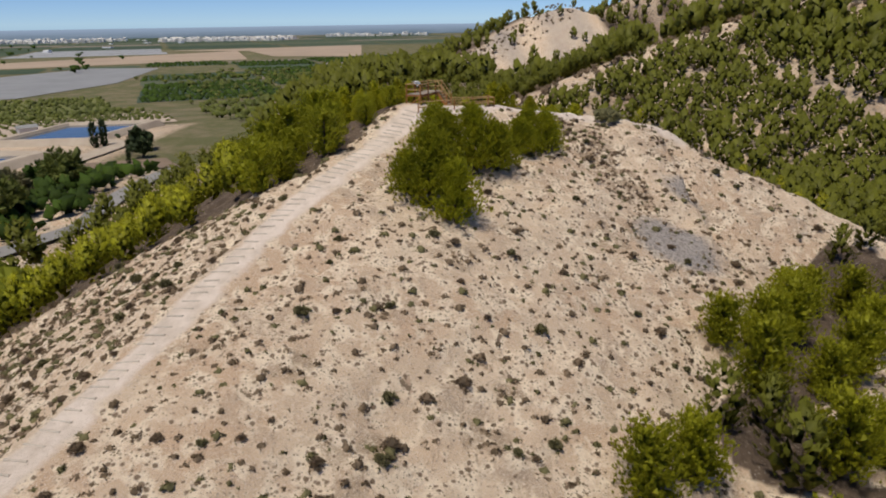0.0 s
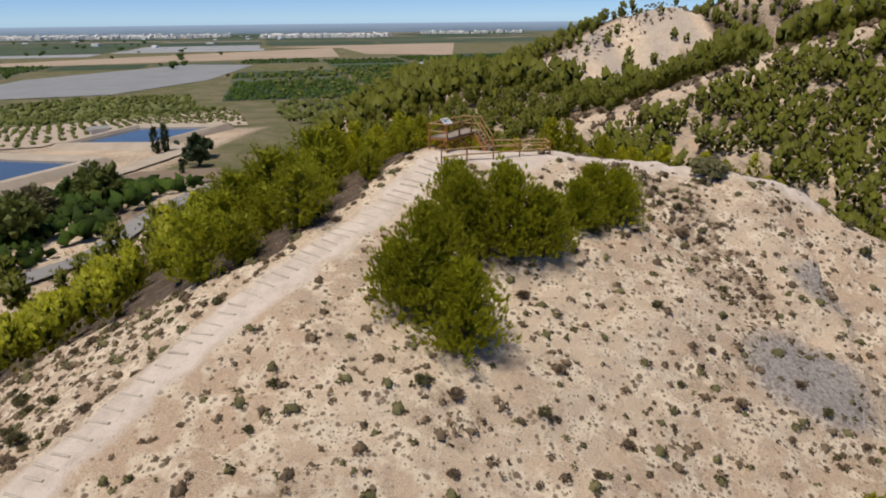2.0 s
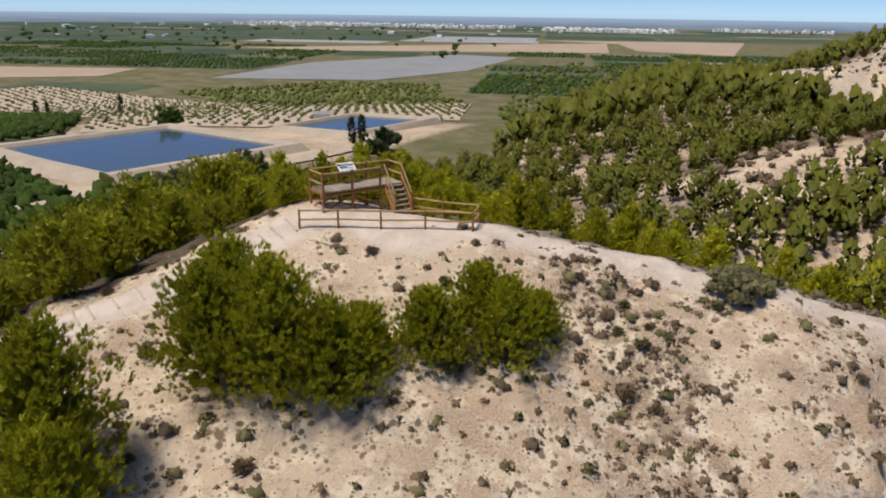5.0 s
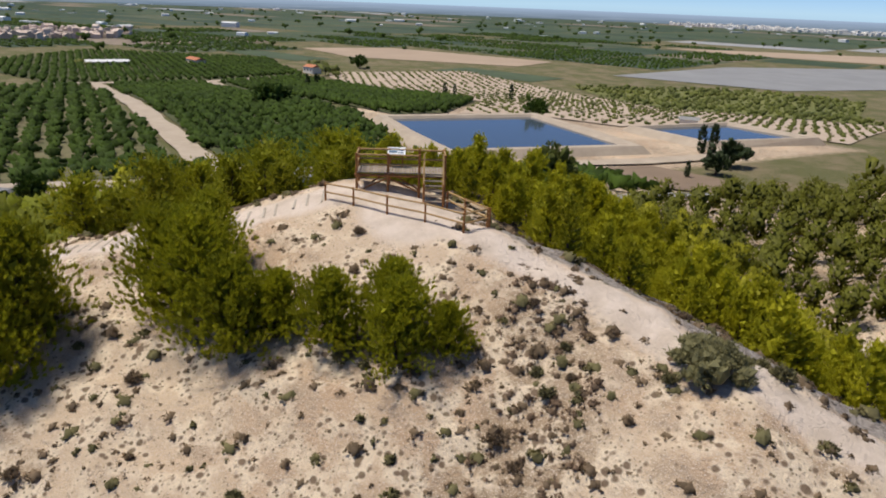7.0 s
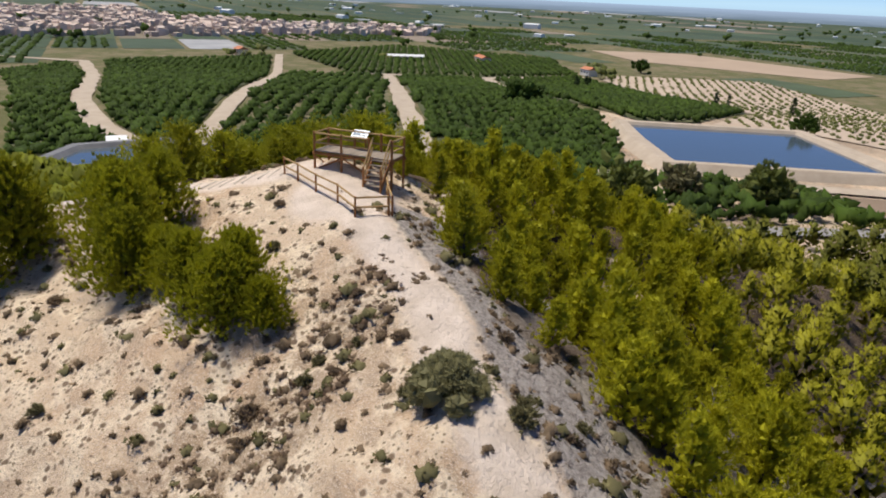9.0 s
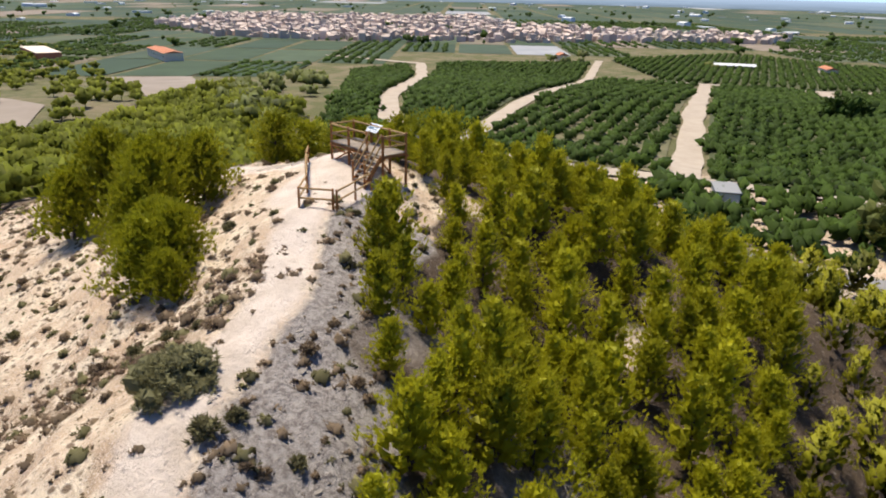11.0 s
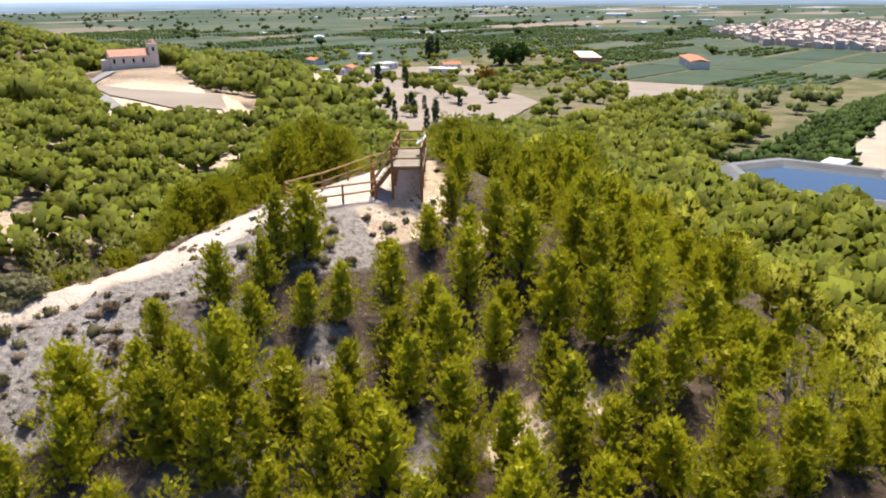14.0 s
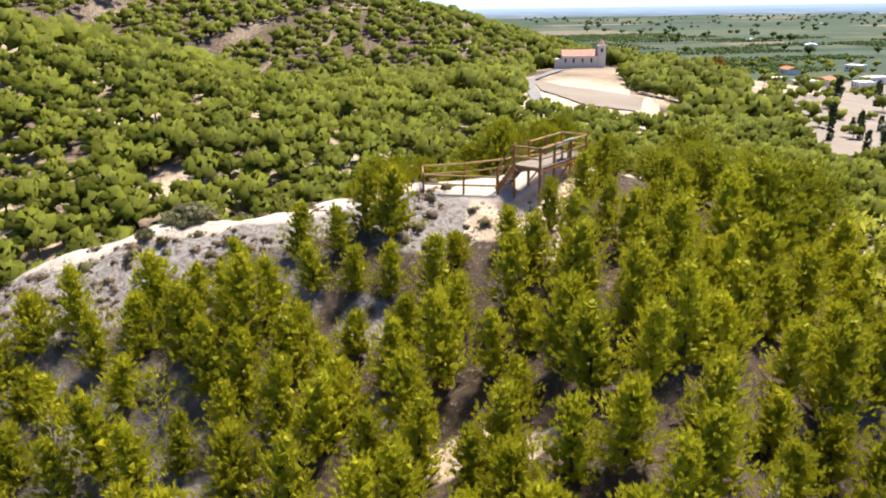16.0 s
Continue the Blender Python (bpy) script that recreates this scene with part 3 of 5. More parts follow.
def leaf_mesh(name, v, f, material, parent=None):
    """Leaves as one mesh, shaded by the way in which each spray faces."""
    n, f = leaf_normals(v, f)
    ob = mesh_obj(name, v.tolist(), f.tolist(), material, parent)
    set_normals(ob.data, n)
    return ob


def pine_shape(seed, height, radius, branches, per, blades, length, width, young=True, low=0.12, lump=0.3, level=1, lumps=2):
    """Vertices and faces of a crown made of branches carrying needle tufts, and the branch lines."""
    rng = np.random.default_rng(seed)
    cs, ds, lines = [], [], []
    lean = rng.normal(0, 0.06, 2)
    for k in range(branches):
        u = (k + rng.uniform(0.1, 0.9)) / branches
        az = k * 2.4 + rng.uniform(-0.5, 0.5)
        if young:
            env = radius * 1.2 * (1 - 0.94 * u) ** 0.78 * min(1.0, 0.78 + 1.6 * u)
            rise = 0.25 + 0.9 * u
        else:
            env = radius * (np.sin(np.pi * (0.20 + 0.72 * u)) ** 0.6)
            rise = 0.15 + 0.6 * u
        ln = env * rng.uniform(0.72, 1.15)
        z0 = height * (low + (0.97 - low) * u) - ln * rise * 0.45
        root = np.array([lean[0] * z0, lean[1] * z0, max(z0, 0.15)])
        d = np.array([np.cos(az), np.sin(az), rise])
        tip = root + d * ln
        lines.append((root, tip))
        t = rng.uniform(0.3, 1.05, per) ** 0.62
        pts = root + (tip - root) * t[:, None] + rng.normal(0, 0.08 * radius + 0.035, (per, 3)) * [1, 1, 0.8]
        cs.append(pts)
        out = d * [1, 1, 0.6] / np.linalg.norm(d) * 0.65 + [0, 0, 0.75]
        ds.append(np.tile(out, (per, 1)))
    top = np.array([lean[0] * height, lean[1] * height, height])
    m = max(4, per // 2)
    cs.append(top + rng.normal(0, 0.09, (m, 3)) * [1, 1, 2.0] - [0, 0, 0.15])
    ds.append(np.tile([0, 0, 1.0], (m, 1)))
    v, f = tufts(rng, np.concatenate(cs), np.concatenate(ds), blades, length, width, 0.32)
    along_branch = {1: (0.5,), 2: (0.22, 0.5)}[lumps]
    lc = np.array([a + (b - a) * t for a, b in lines for t in along_branch] + [top - [0, 0, 0.2]])
    ld = np.array([(b - a) * [1, 1, 0.6] / np.linalg.norm(b - a) * 0.8 + [0, 0, 0.8] for a, b in lines for t in range(lumps)] + [[0, 0, 1.0]])
    v, f = joined((v, f), clumps(rng, lc + rng.normal(0, 0.05, lc.shape), ld, lump * radius, level, 0.75))
    return v, f, lines, top


def pine(name, seed, height, radius, young, material, label, branches=46, per=10, blades=8, length=0.145, width=0.02, lump=0.13, lumps=2, bark=None):
    thing = tagged(new(name), label, "tree", group="pines on the hill")
    v, f, lines, top = pine_shape(seed, height, radius, branches, per, blades, length, width, young, lump=lump, level=-1, lumps=lumps)
    bm = bmesh.new()
    add_pole(bm, (0, 0, -0.5), (top[0] * 0.5, top[1] * 0.5, height * 0.55), 0.035 * height ** 0.7, 0.02 * height ** 0.7, 7)
    add_pole(bm, (top[0] * 0.5, top[1] * 0.5, height * 0.54), tuple(top - [0, 0, 0.1]), 0.02 * height ** 0.7, 0.008, 6)
    for a, b in lines[::1 if bark else 2]:
        add_pole(bm, a, a + (b - a) * 0.8, 0.012 * height ** 0.6, 0.004, 4)
    part("trunk", bm, bark or M_BARK, thing)
    leaf_mesh("crown", v, f, material, thing)
    return thing


YOUNG = "young Aleppo pine with yellow-green upright needle tufts"
OLD = "broad bushy dark green pine on the bare slope"
FOOT = "large dark green pine at the foot of the bare slope"
young_pines = [pine("pine_tree", 10 + i, h, r, True, M_NEEDLE, YOUNG) for i, (h, r) in enumerate([(3.1, 1.12), (2.7, 1.02), (3.6, 1.18), (2.3, 1.05), (3.3, 1.08), (3.0, 1.3)])]
sparse_pines = [pine("pine_tree", 30 + i, h, r, True, M_NEEDLE, "thin half-bare young pine with pale dry branches", 24, 8, 7, 0.14, 0.013, 0.07, 1, M_PALE_BARK) for i, (h, r) in enumerate([(3.2, 1.1), (2.8, 1.2)])]
broad_pines = [pine("pine_tree", 60 + i, h, r, False, M_NEEDLE_B, "broad light green pine beside the path", 70, 12, 9, 0.15, 0.021, 0.1, 2) for i, (h, r) in enumerate([(3.7, 1.9), (3.2, 1.75)])]
bushy_pines = [pine("pine_tree", 40 + i, h, r, True, M_NEEDLE_B, OLD, 96, 14, 14, 0.15, 0.017, 0.08, 2) for i, (h, r) in enumerate([(4.0, 2.0), (3.5, 1.8), (2.8, 1.6)])]
foot_pines = [pine("pine_tree", 80 + i, h, r, False, M_NEEDLE_B, FOOT, 80, 12, 9, 0.18, 0.028, 0.11, 2) for i, (h, r) in enumerate([(4.4, 1.9), (3.8, 1.75)])]

used = {}


def plant(kind, x, y, s=1.0, turn=0.0, sink=0.12):
    m = Matrix.Translation((x, y, float(ground_z(x, y)) - sink)) @ Matrix.Rotation(turn, 4, "Z")
    if kind.name not in used:
        used[kind.name] = True
        kind.matrix_basis = m @ Matrix.Scale(s, 4)
        return kind
    old = kind.scale.copy()
    kind.scale = (s, s, s)
    c = copy_thing(kind, m)
    kind.scale = old
    return c


rnd = random.Random(5)
# the pines that stand out singly on the south face, and along the path
for k, x, y, s in ((0, -0.2, -11.5, 1.3), (1, 1.4, -12.6, 1.15), (2, -1.5, -11.0, 1.0), (0, 1.2, -5.9, 1.1), (1, 0.2, -4.3, 1.05), (0, 3.3, -5.0, 1.2), (1, 5.0, -4.4, 1.05), (2, 5.0, -2.8, 0.9),
                   (2, 7.0, -1.2, 1.0), (0, 9.3, 0.1, 0.84), (2, 8.0, 0.9, 0.95), (2, 9.8, 2.0, 0.7)):
    plant(bushy_pines[k], x, y, s, rnd.uniform(0, 6.28))

plant(young_pines[5], 5.9, 9.3, 1.0, 0.5)
rng = np.random.default_rng(3)
spots = []
cell = {}


def far_enough(x, y, gap):
    i, j = int(x // 6), int(y // 6)
    for a in (-1, 0, 1):
        for b in (-1, 0, 1):
            for px, py in cell.get((i + a, j + b), ()):
                if (px - x) ** 2 + (py - y) ** 2 < gap * gap:
                    return False
    cell.setdefault((i, j), []).append((x, y))
    return True


cand = np.stack([rng.uniform(-46, 46, 26000), rng.uniform(-46, 46, 26000)], 1)
cand = cand[np.hypot(cand[:, 0], cand[:, 1]) < 46]
dens = forest(cand[:, 0], cand[:, 1])
# the large pines at the foot of the bare slope
for i, (x, y, s) in enumerate(((10.1, -28.6, 0.95), (13.0, -26.7, 1.0), (20.2, -18.3, 1.15), (18.6, -15.2, 0.9), (21.6, -14.6, 1.0), (26.0, -9.0, 0.95), (24.6, -12.4, 1.05), (25.2, -16.8, 1.0), (22.9, -22.9, 1.2),
                               (26.6, -21.6, 1.1), (33.6, -4.5, 1.0), (32.4, -9.8, 1.1), (29.2, -13.4, 1.05), (29.6, -5.6, 0.9), (31.0, -17.4, 1.15), (36.5, -9.0, 1.1), (28.4, -26.5, 1.1), (17.4, -31.0, 1.1), (35.4, -14.8, 1.1))):
    far_enough(x, y, 0.1)
    plant(foot_pines[i % 2], x, y, s, rnd.uniform(0, 6.28))
for (x, y), d in zip(cand, dens):
    gap = 3.3 if (y < 4 and x > 2) else 2.3 if (y < 5 and x < -2) else 1.38 if (-13 < x < 20 and 6 < y < 24) else 2.0
    if d > 0.5 and far_enough(x, y, gap):
        spots.append((float(x), float(y)))
# the trees round the lookout stand singly; the rest are a wood
near_spots = [(x, y) for x, y in spots if (-13 < x < 20 and 6 < y < 25) or (-14 < x < -2 and -12 < y < 8)]
near_spots.sort(key=lambda p: math.hypot(p[0] - 3, p[1] - 12))
near_set = set(near_spots[:300])
for x, y in near_spots[:300]:
    if y < 5 and x < -2:
        plant(broad_pines[rnd.randrange(2)], x, y, rnd.uniform(0.75, 1.25) * (0.62 if math.hypot(x + 1, y - 4) < 7 else 1.0), rnd.uniform(0, 6.28))
        continue
    d = float(along(CREST, x, y)[0])
    kind = sparse_pines[rnd.randrange(2)] if rnd.random() < 0.05 else young_pines[rnd.randrange(6)]
    plant(kind, x, y, rnd.uniform(0.74, 1.16) * (0.7 + 0.3 * min(1.0, d / 6.0)) * (0.8 if math.hypot(x, y - 5) < 7 else 1.0), rnd.uniform(0, 6.28))


def wood(name, pts, shapes, material, label, lo, hi, leafy=True):
    vs, fs, ns, off = [], [], [], 0
    turned = [leaf_normals(v, f, 0.12) for v, f in shapes]
    lights = [n for n, _ in turned]
    if leafy:
        shapes = [(v, f) for (v, _), (_, f) in zip(shapes, turned)]
    zs = ground_z(np.array([p[0] for p in pts]), np.array([p[1] for p in pts]))
    for (x, y), z in zip(pts, zs):
        i = rnd.randrange(len(shapes))
        (v, f), n = shapes[i], lights[i]
        s, a = rnd.uniform(lo, hi), rnd.uniform(0, 6.28)
        c, q = math.cos(a) * s, math.sin(a) * s
        w = np.stack([v[:, 0] * c - v[:, 1] * q + x, v[:, 0] * q + v[:, 1] * c + y, v[:, 2] * s + z - 0.1], 1)
        vs.append(w)
        ns.append(np.stack([(n[:, 0] * c - n[:, 1] * q) / s, (n[:, 0] * q + n[:, 1] * c) / s, n[:, 2]], 1))
        fs.append(f + off)
        off += len(v)
    v, f = np.concatenate(vs).astype(np.float32), np.concatenate(fs).astype(np.int32)
    me = bpy.data.meshes.new(name)
    me.vertices.add(len(v))
    me.vertices.foreach_set("co", v.reshape(-1))
    me.loops.add(f.size)
    me.loops.foreach_set("vertex_index", f.reshape(-1))
    me.polygons.add(len(f))
    me.polygons.foreach_set("loop_start", np.arange(0, f.size, 3, dtype=np.int32))
    me.update(calc_edges=True)
    if leafy:
        set_normals(me, np.concatenate(ns))
    else:
        me.shade_flat()
    me.materials.append(material)
    return tagged(new(name, me), label, "trees", kind="stuff")


def umbrella_shape(seed, r, h, many=30, size=0.3, sprays=20):
    """A flat-topped rounded crown of many small masses on a bare stem."""
    g = np.random.default_rng(seed)
    d = g.normal(0, 1, (many, 3))
    d /= np.linalg.norm(d, axis=1, keepdims=True)
    c = d * g.uniform(0.45, 1.0, (many, 1)) * [r * g.uniform(0.85, 1.15), r * g.uniform(0.85, 1.15), r * 0.5] + [0, 0, h]
    stem = np.array([(-0.12, -0.1, -0.3), (0.12, -0.1, -0.3), (0, 0.14, -0.3), (-0.08, -0.07, h), (0.08, -0.07, h), (0, 0.09, h)])
    faces = np.array([(0, 1, 4), (0, 4, 3), (1, 2, 5), (1, 5, 4), (2, 0, 3), (2, 3, 5)])
    k = g.integers(0, many, sprays)
    return joined(clumps(g, c, d + [0, 0, 0.4], r * size, -1, 0.3), tufts(g, c[k] + d[k] * r * size * 0.7, d[k] + [0, 0, 0.5], 3, r * 0.16, r * 0.025), (stem, faces))


mid_shapes = [pine_shape(70 + i, h, r, 32, 6, 6, 0.17, 0.024, i % 3 > 0, 0.12, 0.15, -1, 1)[:2] for i, (h, r) in enumerate([(3.2, 1.2), (2.8, 1.0), (3.5, 1.2), (2.7, 1.2), (3.2, 1.0), (2.4, 0.9)])]
far_shapes = [pine_shape(90 + i, h, r, 30, 2, 4, 0.24, 0.042, False, 0.25, 0.12, -1, 2)[:2] for i, (h, r) in enumerate([(3.6, 1.7), (3.2, 1.5), (4.0, 1.9), (3.0, 1.6)])]
rest = [p for p in spots if p not in near_set]
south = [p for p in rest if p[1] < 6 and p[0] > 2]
# The darker needle colour stands in for shade on these pines.
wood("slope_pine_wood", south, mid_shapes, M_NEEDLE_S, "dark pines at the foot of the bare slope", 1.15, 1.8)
west = [p for p in rest if p[1] < 5 and p[0] < -2]
wood("west_pine_wood", west, mid_shapes, M_NEEDLE_B, "pine wood on the hill's western flank", 0.9, 1.35)
wood("pine_wood", [p for p in rest if p not in set(south + west)], mid_shapes, M_NEEDLE_W, "young pine wood on the hill's lower slopes", 0.7, 1.15)

CHURCH_LOT = [(10, -106), (-20, -108), (-22, -150), (4, -158), (18, -168), (14, -138)]
CHURCH_LANE = [(9, -118), (13, -145), (15, -165), (8, -195)]


def inside(poly, x, y):
    x, y = np.asarray(x, float), np.asarray(y, float)
    r = np.zeros(x.shape, bool)
    for (ax, ay), (bx, by) in zip(poly, poly[1:] + poly[:1]):
        r ^= ((ay > y) != (by > y)) & (x < (bx - ax) * (y - ay) / (by - ay + 1e-12) + ax)
    return r


far_pts, farther = [], []
for lo, hi, gap, n in ((46, 120, 2.6, 16000), (120, 260, 3.6, 18000), (260, 560, 4.9, 32000)):
    r = np.sqrt(rng.uniform(lo * lo, hi * hi, n))
    a = rng.uniform(0, 2 * np.pi, n)
    x, y = r * np.sin(a), r * np.cos(a)
    d = forest(x, y) * np.where(r > 150, smooth01(land(x, y) - plain_z(r), 0.8, 2.5), 1)
    keep = (d > rng.uniform(0, 1, n)) & (x > -58) & ((np.arctan2(x, y + 45) < 0.66) | (np.arctan2(x, 45 - y) < 0.8) | (x < 25) | (r < 120))
    keep &= (np.hypot(x - 22, y + 116) > 10) | (rng.uniform(0, 1, n) < 0.15)
    keep &= ~inside([(18, -150), (-14, -150), (-10, -195), (14, -195)], x, y) & ~inside(CHURCH_LOT, x, y) & (np.abs(along(CHURCH_LANE, x, y)[0]) > 3.5) & (np.hypot(x - 2, y + 198) > 16)
    cell.clear()
    for px, py in zip(x[keep], y[keep]):
        if far_enough(float(px), float(py), gap):
            (far_pts if lo < 120 else farther).append((float(px), float(py)))
print("pines", len(near_set), len(spots), len(far_pts), len(farther))
thin_shapes = [pine_shape(110 + i, h, r, 11, 1, 2, 0.4, 0.1, False, 0.2, 0.30, -1, 1)[:2] for i, (h, r) in enumerate([(3.6, 1.7), (3.2, 1.5), (4.0, 1.9)])]
ridge_line = [(p[0], p[1]) for p in RIDGES[3][0]]
far_pts = [p for p, d in zip(far_pts, along(ridge_line, np.array([p[0] for p in far_pts]), np.array([p[1] for p in far_pts]))[0]) if not (d < -7 and p[0] > 12 and 10 < p[1] < 130)]
tx, ty = rng.uniform(12, 150, 26000), rng.uniform(10, 130, 26000)
td = along(ridge_line, tx, ty)[0]
k = (td < -7) & (forest(tx, ty) > 0.5) & (np.hypot(tx, ty) > 44)
cell.clear()
terrace = [(float(a), float(b)) for a, b in zip(tx[k], ty[k]) if far_enough(float(a), float(b), 1.75)]
# Terrace and northern pines: shade painted in through the darker needle colour.
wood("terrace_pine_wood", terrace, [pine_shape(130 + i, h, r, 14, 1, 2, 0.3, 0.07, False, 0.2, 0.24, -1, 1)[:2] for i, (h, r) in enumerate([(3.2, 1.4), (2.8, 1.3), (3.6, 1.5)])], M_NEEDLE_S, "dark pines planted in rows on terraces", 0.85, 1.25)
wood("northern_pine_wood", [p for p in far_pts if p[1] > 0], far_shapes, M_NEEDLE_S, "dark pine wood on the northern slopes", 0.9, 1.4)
far_pts = [p for p in far_pts if p[1] <= 0]
umbrellas = [umbrella_shape(170 + i, r, h, 38, 0.23, 45) for i, (r, h) in enumerate([(2.1, 1.9), (1.8, 1.7), (2.4, 2.3), (2.0, 2.2)])]
far_umbrellas = [umbrella_shape(180 + i, r, h, 16, 0.36, 4) for i, (r, h) in enumerate([(2.1, 1.9), (1.9, 1.7), (2.4, 2.2)])]
wood("distant_pine_wood", far_pts, umbrellas, M_NEEDLE_C, "distant pine woods on the hills round the lookout", 0.8, 1.35)
wood("farthest_pine_wood", [p for p in farther if p[1] <= 0], far_umbrellas, M_NEEDLE_C, "far pine woods on the southern hills", 1.1, 1.8)
# Again the darkened needles, painted shade instead of another kind of pine.
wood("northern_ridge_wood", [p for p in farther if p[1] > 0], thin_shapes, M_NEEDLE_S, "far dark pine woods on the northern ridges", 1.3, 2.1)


# ---------------- scrub and stones on the bare hill ----------------
def scrub_shape(seed, r, h, n, length, width):
    """A low cushion of short sprays."""
    g = np.random.default_rng(seed)
    a, u = g.uniform(0, 2 * np.pi, n), np.sqrt(g.uniform(0, 1, n))
    lump = 1 + 0.25 * np.sin(3 * a + seed)
    c = np.stack([np.cos(a) * u * r * lump, np.sin(a) * u * r * lump, h * 0.8 * np.sqrt(np.clip(1 - u * u, 0.02, 1))], 1)
    c *= g.uniform(0.6, 1.0, (n, 1))
    d = np.stack([np.cos(a) * u, np.sin(a) * u, 1.1 - 0.7 * u], 1)
    return joined(tufts(g, c, d, 5, length, width), clumps(g, np.stack([g.normal(0, r * 0.2, 4), g.normal(0, r * 0.2, 4), np.full(4, h * 0.35)], 1), np.tile([0.2, 0, 0.5], (4, 1)), min(r, h) * 0.5, -1, 0.2))


def shrub(seed, r, h, material, label):
    t = tagged(new("shrub"), label, "shrub", group="shrubs on the bare slope")
    v, f = scrub_shape(seed, r, h, 80, h * 0.34, 0.03)
    leaf_mesh("foliage", v, f, material, t)
    bm = bmesh.new()
    g = random.Random(seed)
    for _ in range(5):
        a = g.uniform(0, 6.28)
        add_pole(bm, (0, 0, -0.05), (math.cos(a) * r * 0.5, math.sin(a) * r * 0.5, h * 0.5), 0.012, 0.005, 4)
    part("stem", bm, M_BARK, t)
    return t


shrubs = [shrub(1, 0.30, 0.34, M_SCRUB, "low dry brown shrub on pale soil"), shrub(2, 0.26, 0.30, M_SCRUB_G, "low grey-green shrub on pale soil"),
          shrub(3, 0.40, 0.40, M_SCRUB, "wide dry brown shrub on pale soil"), shrub(4, 0.34, 0.45, M_SCRUB_G, "rounded grey-green shrub on pale soil")]


def bare(x, y):
    """How much scrub the bare slope carries, 0 to 1."""
    x, y = np.asarray(x, float), np.asarray(y, float)
    dp, _ = along(PATH_LINE, x, y)
    dc, _ = along(CREST, x, y)
    d = np.where(forest(x, y) > 0.4, 0.0, 0.27 + 0.12 * wob(x, y, 5.0, 7.0) + 0.65 * thick(x, y))
    d = np.where(np.abs(dp) < 1.5, 0, d)
    d = np.where(np.hypot(x - 2, (y - 4.4) * 1.2) < 3.3, 0, d)
    d = np.where((np.abs(dc) < 1.0) & (x > 0), 0.1, d)
    d = np.where((dp < -1.5) & (y < 0) & (forest(x, y) < 0.4), 0.9, d)
    d = np.where((dc > 0.5) & (forest(x, y) < 0.4) & (x > 4), 0.8, d)
    return d


def strew(n, lo, hi, seed):
    g = np.random.default_rng(seed)
    n = int(n * 1.45)
    x, y = g.uniform(-46, 36, n), g.uniform(-42, 16, n)
    k = bare(x, y) > g.uniform(0, 1, n)
    return list(zip(x[k].tolist(), y[k].tolist()))


cell.clear()
shrub_spots = [p for p in strew(5200, 0, 0, 21) if far_enough(*p, 0.75)]
for i, (x, y) in enumerate(shrub_spots[:300]):
    plant(shrubs[rnd.randrange(4)], x, y, rnd.uniform(0.55, 1.25), rnd.uniform(0, 6.28), 0.03)
tuss = [scrub_shape(30 + i, r, h, 6, h * 0.45, 0.05) for i, (r, h) in enumerate([(0.2, 0.16), (0.14, 0.13), (0.28, 0.2)])]
wood("low_scrub", shrub_spots[300:] + strew(9500, 0, 0, 22), tuss, M_SCRUB, "small dry tussocks and dwarf scrub on the bare hill", 0.45, 1.25)
wood("green_scrub", strew(2600, 0, 0, 23), tuss, M_SCRUB_G, "small grey-green dwarf scrub on the bare hill", 0.6, 1.6)

M_HEATH = mat("brown_heath", (0.30, 0.215, 0.15), (0.21, 0.15, 0.105), 2, bump=0, vary=0.3, translucent=0.5, single=1.0)
gh = np.random.default_rng(41)
hx, hy = gh.uniform(7, 20, 2600), gh.uniform(-4, 9, 2600)
k = (np.abs(along(HEATH, hx, hy)[0]) + 0.8 * wob(hx, hy, 1.6, 5.0) < 1.8) & (gh.uniform(0, 1, 2600) < 0.42)
wood("heath_tussocks", list(zip(hx[k].tolist(), hy[k].tolist())), [scrub_shape(35 + i, r, h, 14, h * 0.5, 0.03) for i, (r, h) in enumerate([(0.3, 0.22), (0.22, 0.2), (0.36, 0.26)])], M_HEATH, "dense brown heath on the upper slope", 0.45, 1.0)
bushes_dry = [scrub_shape(50 + i, r, h, 18, h * 0.36, 0.05) for i, (r, h) in enumerate([(0.3, 0.32), (0.24, 0.3), (0.36, 0.36)])]
cell.clear()
more = [p for p in strew(9000, 0, 0, 24) if far_enough(*p, 0.7)]
wood("slope_shrubs", [p for i, p in enumerate(more) if i % 3], bushes_dry, M_SCRUB, "dry brown shrubs on the bare slope", 0.5, 1.05)
wood("slope_shrubs", more[::3], bushes_dry, M_SCRUB_G, "olive-green shrubs on the bare slope", 0.5, 1.15)

big = tagged(new("large_shrub"), "large rounded grey-green shrub on the ridge", "shrub")
gb = np.random.default_rng(7)
bits = []
for _ in range(60):
    az, el, rr = gb.uniform(0, 6.28), gb.uniform(0.05, 1.45), gb.uniform(0.75, 1.0)
    bv, bf = scrub_shape(gb.integers(99), 0.36, 0.34, 34, 0.14, 0.02)
    bits.append((bv + np.array([math.cos(az) * math.cos(el) * 1.25, math.sin(az) * math.cos(el) * 1.1, math.sin(el) * 0.95]) * rr, bf))
bits.append(clumps(gb, gb.normal(0, 0.4, (14, 3)) * [1, 1, 0.4] + [0, 0, 0.4], np.tile([0.1, 0, 1.0], (14, 1)), 0.24, 0))
v, f = joined(*bits)
leaf_mesh("foliage", v, f, M_SAGE, big)
bm = bmesh.new()
